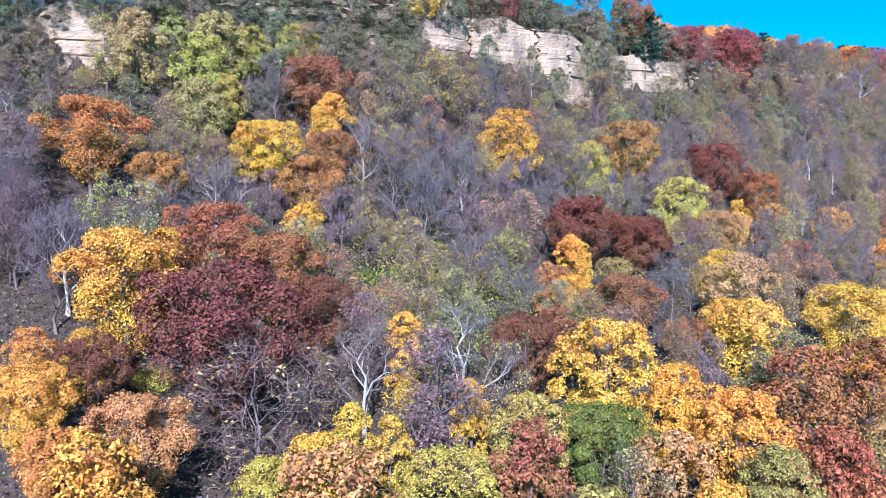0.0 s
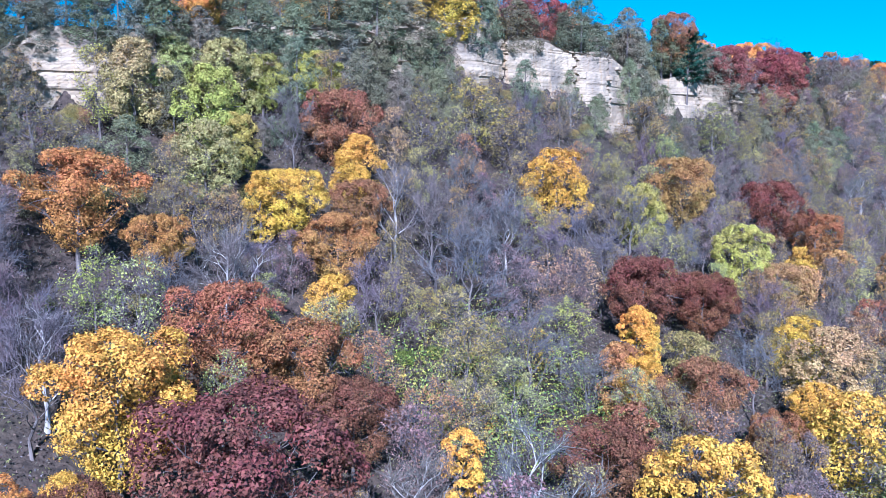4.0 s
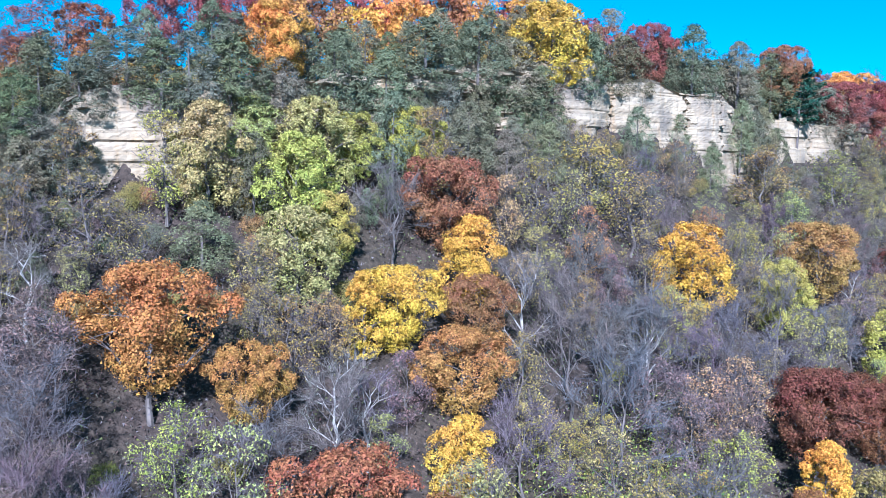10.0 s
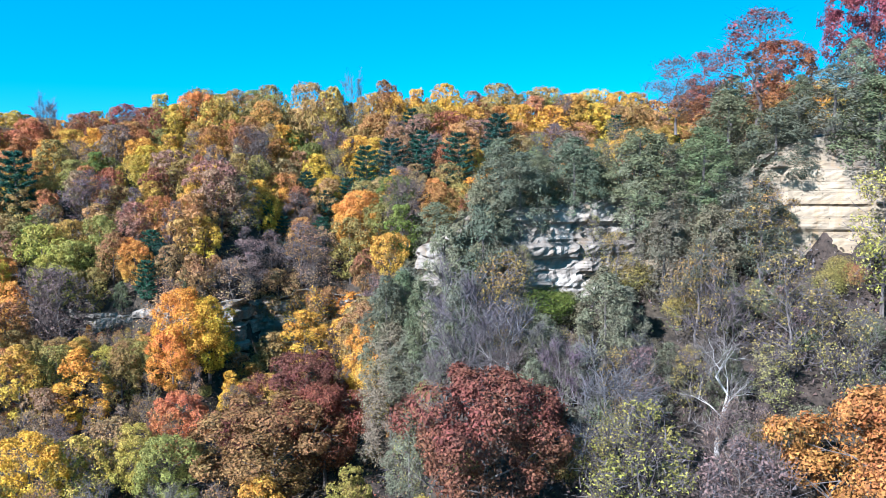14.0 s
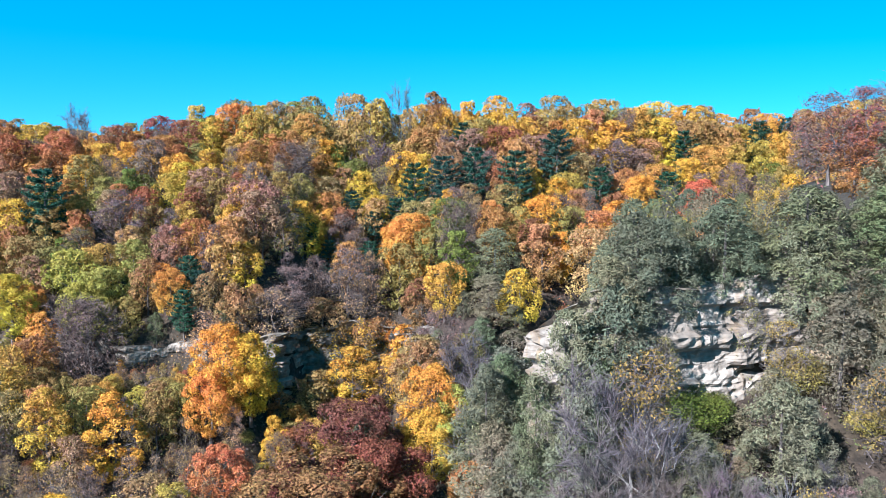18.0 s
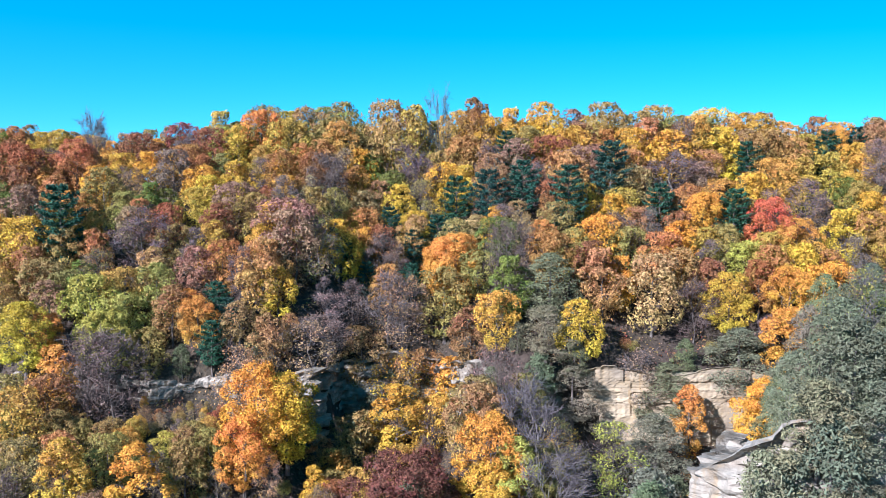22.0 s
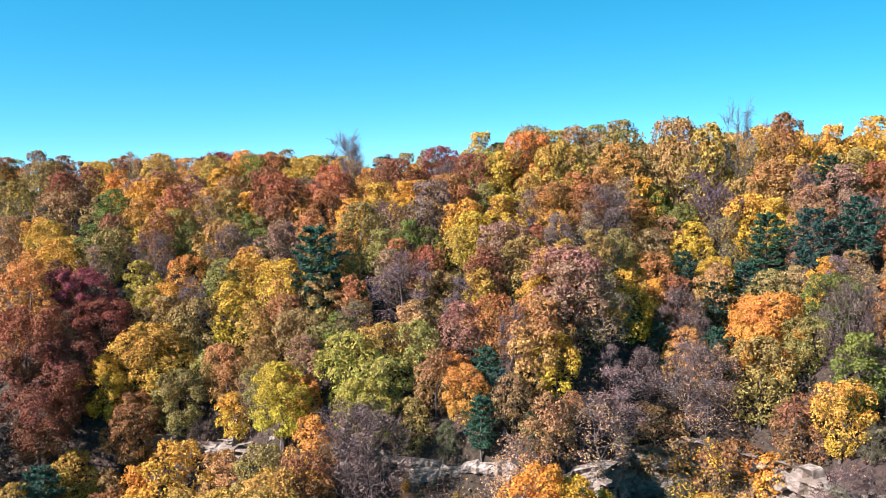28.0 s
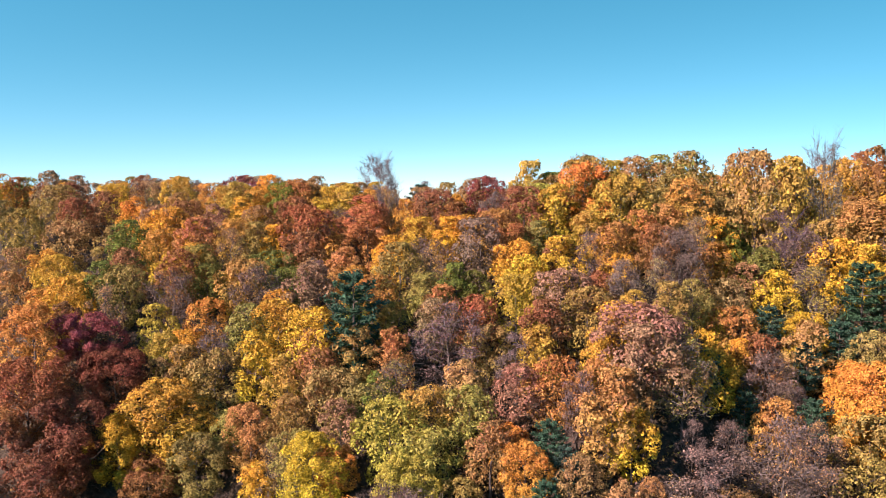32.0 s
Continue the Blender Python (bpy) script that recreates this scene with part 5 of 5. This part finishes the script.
HERE = "on the distant hill"
tree("maple", "yellow", -287.0, 106.2, 69.0, 12.8, 10.3, HERE)
tree("maple", "orange", -261.9, 98.7, 64.2, 16.9, 13.9, HERE)
tree("oak", "wine", -260.8, 106.6, 61.9, 13.0, 13.3, HERE)
tree("oak", "burgundy", -253.0, 109.4, 57.0, 12.4, 12.9, HERE)
tree("oak", "rust", -252.7, 96.4, 57.0, 15.7, 15.8, HERE)
tree("oak", "burgundy", -247.5, 99.9, 52.4, 16.4, 17.2, HERE)
tree("slim", "yellow", -284.6, 132.7, 74.2, 11.6, 5.8, HERE)
tree("far", "yellow", -299.4, 129.7, 74.5, 9.6, 8.0, HERE)
tree("far", "gold", -272.7, 124.0, 69.8, 10.8, 9.1, HERE)
tree("far", "green", -264.3, 128.5, 68.2, 10.6, 8.8, HERE)
tree("bare", "grey", -403.3, 236.3, 83.0, 19.2, 11.9, HERE)
tree("far", "olive", -321.6, 111.5, 80.5, 13.8, 11.6, HERE)
tree("far", "rust", -315.6, 120.1, 79.2, 12.1, 10.3, HERE)
tree("far", "gold", -304.1, 125.0, 78.4, 13.3, 11.1, HERE)
tree("far", "brown", -305.5, 111.2, 74.0, 13.0, 10.8, HERE)
tree("far", "olive", -296.1, 118.5, 73.2, 12.5, 10.6, HERE)
tree("far", "olive", -313.5, 103.4, 76.2, 13.0, 11.0, HERE)
tree("far", "brown", -301.7, 100.7, 69.1, 10.8, 9.2, HERE)
tree("far", "rust", -279.8, 117.3, 70.3, 11.7, 9.8, HERE)
tree("far", "gold", -285.5, 142.9, 78.7, 12.8, 10.8, HERE)
tree("far", "wine", -311.8, 151.9, 82.0, 14.7, 12.3, HERE)



def woods(area, tries, mix, tall, gap, place, seed):
    """Trees strewn over an area of the plan (u from, to, v from, to), where room is left."""
    pick = random.Random(seed)
    kinds, weights = [m[:2] for m in mix], [m[2] for m in mix]
    for _ in range(tries):
        u, v = pick.uniform(*area[:2]), pick.uniform(*area[2:])
        kind, colour = pick.choices(kinds, weights)[0]
        h = pick.uniform(*tall) * {"cedar": 0.75, "bush": 0.3, "pine": 1.15, "slim": 0.8}.get(kind, 1.0)
        x, y = xy(u, v)
        z = float(height(u, v))
        for u0, u1, v0, v1, lid in OPEN_ROCK:
            if u0 < u < u1 and v0 < v < v1:
                h = min(h, lid - z)
        if h > 2 and free(x, y, gap * h / 12):
            tree(kind, colour, x, y, z + h, h, 0, place)


# where bare rock shows, trees before it stay low
OPEN_ROCK = ((112, 124, 112, 138, 67), (124, 146, 112, 138, 65), (146, 163, 112, 138, 57.5), (177, 203, 112, 138, 61), (43, 57, 112, 138, 60), (34, 44, 112, 138, 57.5), (17.5, 33, 112, 138, 53.5), (69, 79, 118, 138, 66),
             (12, 52, 190, 236, 27), (-64, -25, 204, 236, 35), (-25, 2, 206, 246, 30))
EDGE = [("cedar", "juniper", 6), ("cedar", "dusk", 4), ("thin", "olive", 1)]
COVER = [("cedar", "dusk", 4), ("cedar", "juniper", 3), ("thin", "olive", 4), ("thin", "sage", 1)]
FACE = [("cedar", "dusk", 4), ("cedar", "juniper", 2), ("thin", "olive", 3), ("thin", "mauve", 1), ("bush", "olive", 3)]
SLOPE = [("thin", "olive", 7), ("bare", "grey", 4), ("thin", "sage", 3), ("thin", "lime", 1), ("thin", "brown", 5), ("thin", "mauve", 3), ("bush", "olive", 1), ("pale", "grey", 2), ("thin", "tan", 2)]
AUTUMN = [("far", "ochre", 7), ("far", "gold", 5), ("far", "brown", 5), ("far", "orange", 1.2), ("far", "rust", 2.5), ("far", "olive", 4), ("far", "amber", 2), ("far", "yellow", 2),
          ("thin", "mauve", 3), ("bare", "mauve", 1.6), ("far", "pink", 2), ("far", "copper", 2.5), ("far", "green", 1), ("pine", "pine", 0.6), ("thin", "tan", 3)]
PLATEAU = [("far", "wine", 2), ("far", "rust", 3), ("far", "orange", 3), ("thin", "mauve", 3), ("pine", "pine", 1), ("bare", "grey", 2), ("far", "gold", 1)]
LOW = [("maple", "yellow", 1.5), ("far", "gold", 1.5), ("far", "rust", 3), ("far", "burgundy", 2), ("far", "copper", 2), ("bare", "grey", 2), ("thin", "mauve", 3), ("far", "olive", 2), ("thin", "olive", 2)]
COVE = [("far", "brown", 3), ("far", "olive", 3), ("far", "ochre", 3), ("thin", "brown", 3), ("far", "rust", 1.5), ("far", "gold", 2), ("bush", "olive", 3), ("bare", "grey", 1)]
SCRUB = [("bush", "brown", 2), ("bush", "olive", 3), ("thin", "mauve", 3), ("thin", "tan", 3), ("bush", "rust", 1)]
woods((3, 40, 124, 136), 170, [("cedar", "dusk", 3), ("cedar", "juniper", 2), ("thin", "olive", 2), ("bare", "grey", 4), ("thin", "mauve", 1)], (7, 11), 0.2, "before the tip of the spur", 14)
for i, (u, v, z, h) in enumerate(((7.6, 138, 44, 9), (7.2, 139.5, 50, 7), (7.8, 141.2, 46, 10), (8.6, 142.6, 50, 7), (9, 144.4, 47, 10), (11, 146, 48, 8), (12.5, 148, 43, 10),
                                  (9.5, 135.6, 46, 7), (12, 134.6, 45, 8), (15, 134.6, 48, 7), (18, 135, 47, 8), (23, 135, 49, 7), (7.6, 136.5, 41, 8))):
    tree("cedar", ("dusk", "juniper")[i % 2], *xy(u, v), z + h, h, 0.72 * h, "on ledges of the spur")
woods((9, 48, 140.5, 152), 100, EDGE, (6, 9), 1.4, "on the cliff top", 15)
woods((9, 50, 138, 142.5), 40, EDGE, (5, 8), 0.4, "on the cliff edge", 25)
woods((10, 62, 121, 136.5), 170, [("bush", "olive", 3), ("bush", "brown", 2), ("bush", "dusk", 3)], (5, 10), 0.1, "at the foot of the cliff", 26)
woods((46, 300, 141.5, 148), 240, EDGE, (10, 14), 1.5, "on the cliff top", 1)
woods((4, 300, 129, 137), 800, FACE, (6, 10), 0.9, "on the ledges of the cliff", 11)
woods((100, 215, 141, 146), 150, EDGE, (12, 15), 0.25, "on the cliff top", 27)
woods((70, 420, 147, 172), 300, PLATEAU, (13, 16), 2.6, "on the hilltop", 2)
woods((8, 60, 215, 234), 40, AUTUMN + SCRUB, (8, 11), 1.2, "in the cove behind the spur", 16)
woods((-125, -52, 205, 252), 240, AUTUMN, (9, 13), 1.0, "at the mouth of the ravine", 17)
woods((200, 330, 122, 136.8), 300, SLOPE + FACE, (12, 16), 0.6, "before the distant cliff", 18)
woods((163, 177, 124, 137), 45, FACE, (10, 14), 0.5, "before the cliff", 19)
woods((80, 111, 128, 137), 130, COVER, (12, 15), 0.3, "before the cliff", 20)
woods((57, 69, 128, 137), 40, COVER, (11, 14), 0.3, "before the cliff", 23)
woods((-75, 13, 237.5, 243), 70, [("cedar", "juniper", 2), ("bush", "olive", 2), ("thin", "brown", 2), ("far", "brown", 1)], (5, 8), 0.5, "over the cove cliff", 24)
woods((-75, 14, 217, 233), 150, COVE, (6.5, 9.5), 0.9, "before the dark cliff in the cove", 13)
woods((-6, 330, 100, 133), 800, SLOPE, (8, 13), 1.7, "on the slope below the cliff", 3)
woods((36, 330, 62, 100), 420, SLOPE + SLOPE + LOW, (9, 13), 2.0, "on the lower slope", 4)
woods((-10, 120, 30, 62), 200, LOW, (11, 16), 2.8, "at the foot of the slope", 8)
woods((-64, 4, 202, 233), 260, [("bush", "rust", 2), ("bush", "brown", 3), ("bush", "olive", 3), ("thin", "brown", 3), ("thin", "mauve", 2), ("thin", "tan", 2)], (5, 8), 0.15, "below the cove cliff", 28)
woods((-62, 110, 288, 312), 260, AUTUMN, (12.5, 15.5), 0.5, "on the ridge", 29)
woods((-140, 110, 240, 325), 1500, AUTUMN, (9, 13), 0.7, "on the far hillside", 5)
woods((-100, 90, 238, 280), 500, SCRUB, (5, 8), 0.6, "under the hillside trees", 12)
woods((-300, -130, 225, 370), 300, AUTUMN, (10, 13), 2.4, "on the distant hill", 6)
woods((-140, 6, 150, 236), 330, COVE, (9, 13), 2.0, "in the cove", 7)


# ---- undergrowth ----
def undergrowth(name, area, n, colours, size, tall, label, seed):
    """Low shrubs, brambles and fallen leaves that nobody could count, as one sheet of small sprays and twigs."""
    pick = np.random.default_rng(seed)
    for c, rgb in enumerate(colours):
        m = n // len(colours)
        heart_u, heart_v = pick.uniform(area[0], area[1], m // 12), pick.uniform(area[2], area[3], m // 12)
        which = pick.integers(0, m // 12, m)
        u = heart_u[which] + pick.normal(0, 0.9, m)
        v = heart_v[which] + pick.normal(0, 0.9, m)
        z = height(u, v) + np.abs(pick.normal(0, 0.45, m)) * tall
        x, y = xy(u, v)
        vv, ff = leaf_cards(np.stack([x, y, z], -1), pick.normal(0, 1, (m, 3)) + [0, 0, 0.8], size)
        ob = new(name, mesh_of(name, vv, ff, STUFF))
        ob.color = (*rgb, 1)
        tagged(ob, label, "undergrowth", kind="stuff")


GREYS = [(0.12, 0.105, 0.11), (0.10, 0.085, 0.065), (0.15, 0.16, 0.055), (0.12, 0.08, 0.065)]
BROWNS = [(0.17, 0.11, 0.06), (0.26, 0.16, 0.05), (0.125, 0.09, 0.075)]
undergrowth("undergrowth", (0, 300, 62, 137), 170000, GREYS, 0.18, 2.6, "grey brown brambles and shrubs over fallen leaves", 21)
undergrowth("undergrowth", (-140, 90, 185, 320), 110000, BROWNS, 0.27, 2.4, "brown shrubs and fallen leaves under the trees", 22)


undergrowth("vines", (64, 92, 76, 100), 15000, [(0.30, 0.31, 0.05), (0.18, 0.22, 0.05)], 0.19, 6.0, "yellow green vines and saplings on the open slope", 31)


# ---- the yellow boards on the open slope ----
def trail_board(x, y, turn):
    m, n, l, b = nodes_of("worn_yellow_paint", 0.6)
    l.new(mixer(n, l, ramp(n, l, noise_of(n, l, 6.0, 4), 0.4, 0.7, 0, 0.6), (0.62, 0.47, 0.06), (0.45, 0.37, 0.14)), b.inputs["Base Color"])
    u, v = uv(x, y)
    ob = new("barrier_board")
    ob.matrix_world = Matrix.Translation((x, y, float(height(u, v)))) @ Matrix.Rotation(turn, 4, "Z")
    for name, size, at, mat in (("board", (1.0, 0.06, 0.26), (0, -0.06, 0.95), m), ("post", (0.09, 0.09, 1.5), (-0.42, 0, 0.45), BARK), ("post", (0.09, 0.09, 1.5), (0.42, 0, 0.45), BARK)):
        bm = bmesh.new()
        bmesh.ops.create_cube(bm, size=1.0)
        bmesh.ops.transform(bm, matrix=Matrix.Translation(at) @ Matrix.Diagonal((*size, 1)), verts=bm.verts[:])
        bmesh.ops.bevel(bm, geom=bm.edges[:], offset=0.012, segments=1, affect="EDGES")
        me = bpy.data.meshes.new(name)
        bm.to_mesh(me)
        bm.free()
        me.materials.append(mat)
        new(name, me).parent = ob
    return tagged(ob, "small yellow barrier board on two posts on the open slope", "barrier", group="yellow boards")


trail_board(-12.4, 118.5, 0.1)
trail_board(-10.8, 116.9, -0.1)
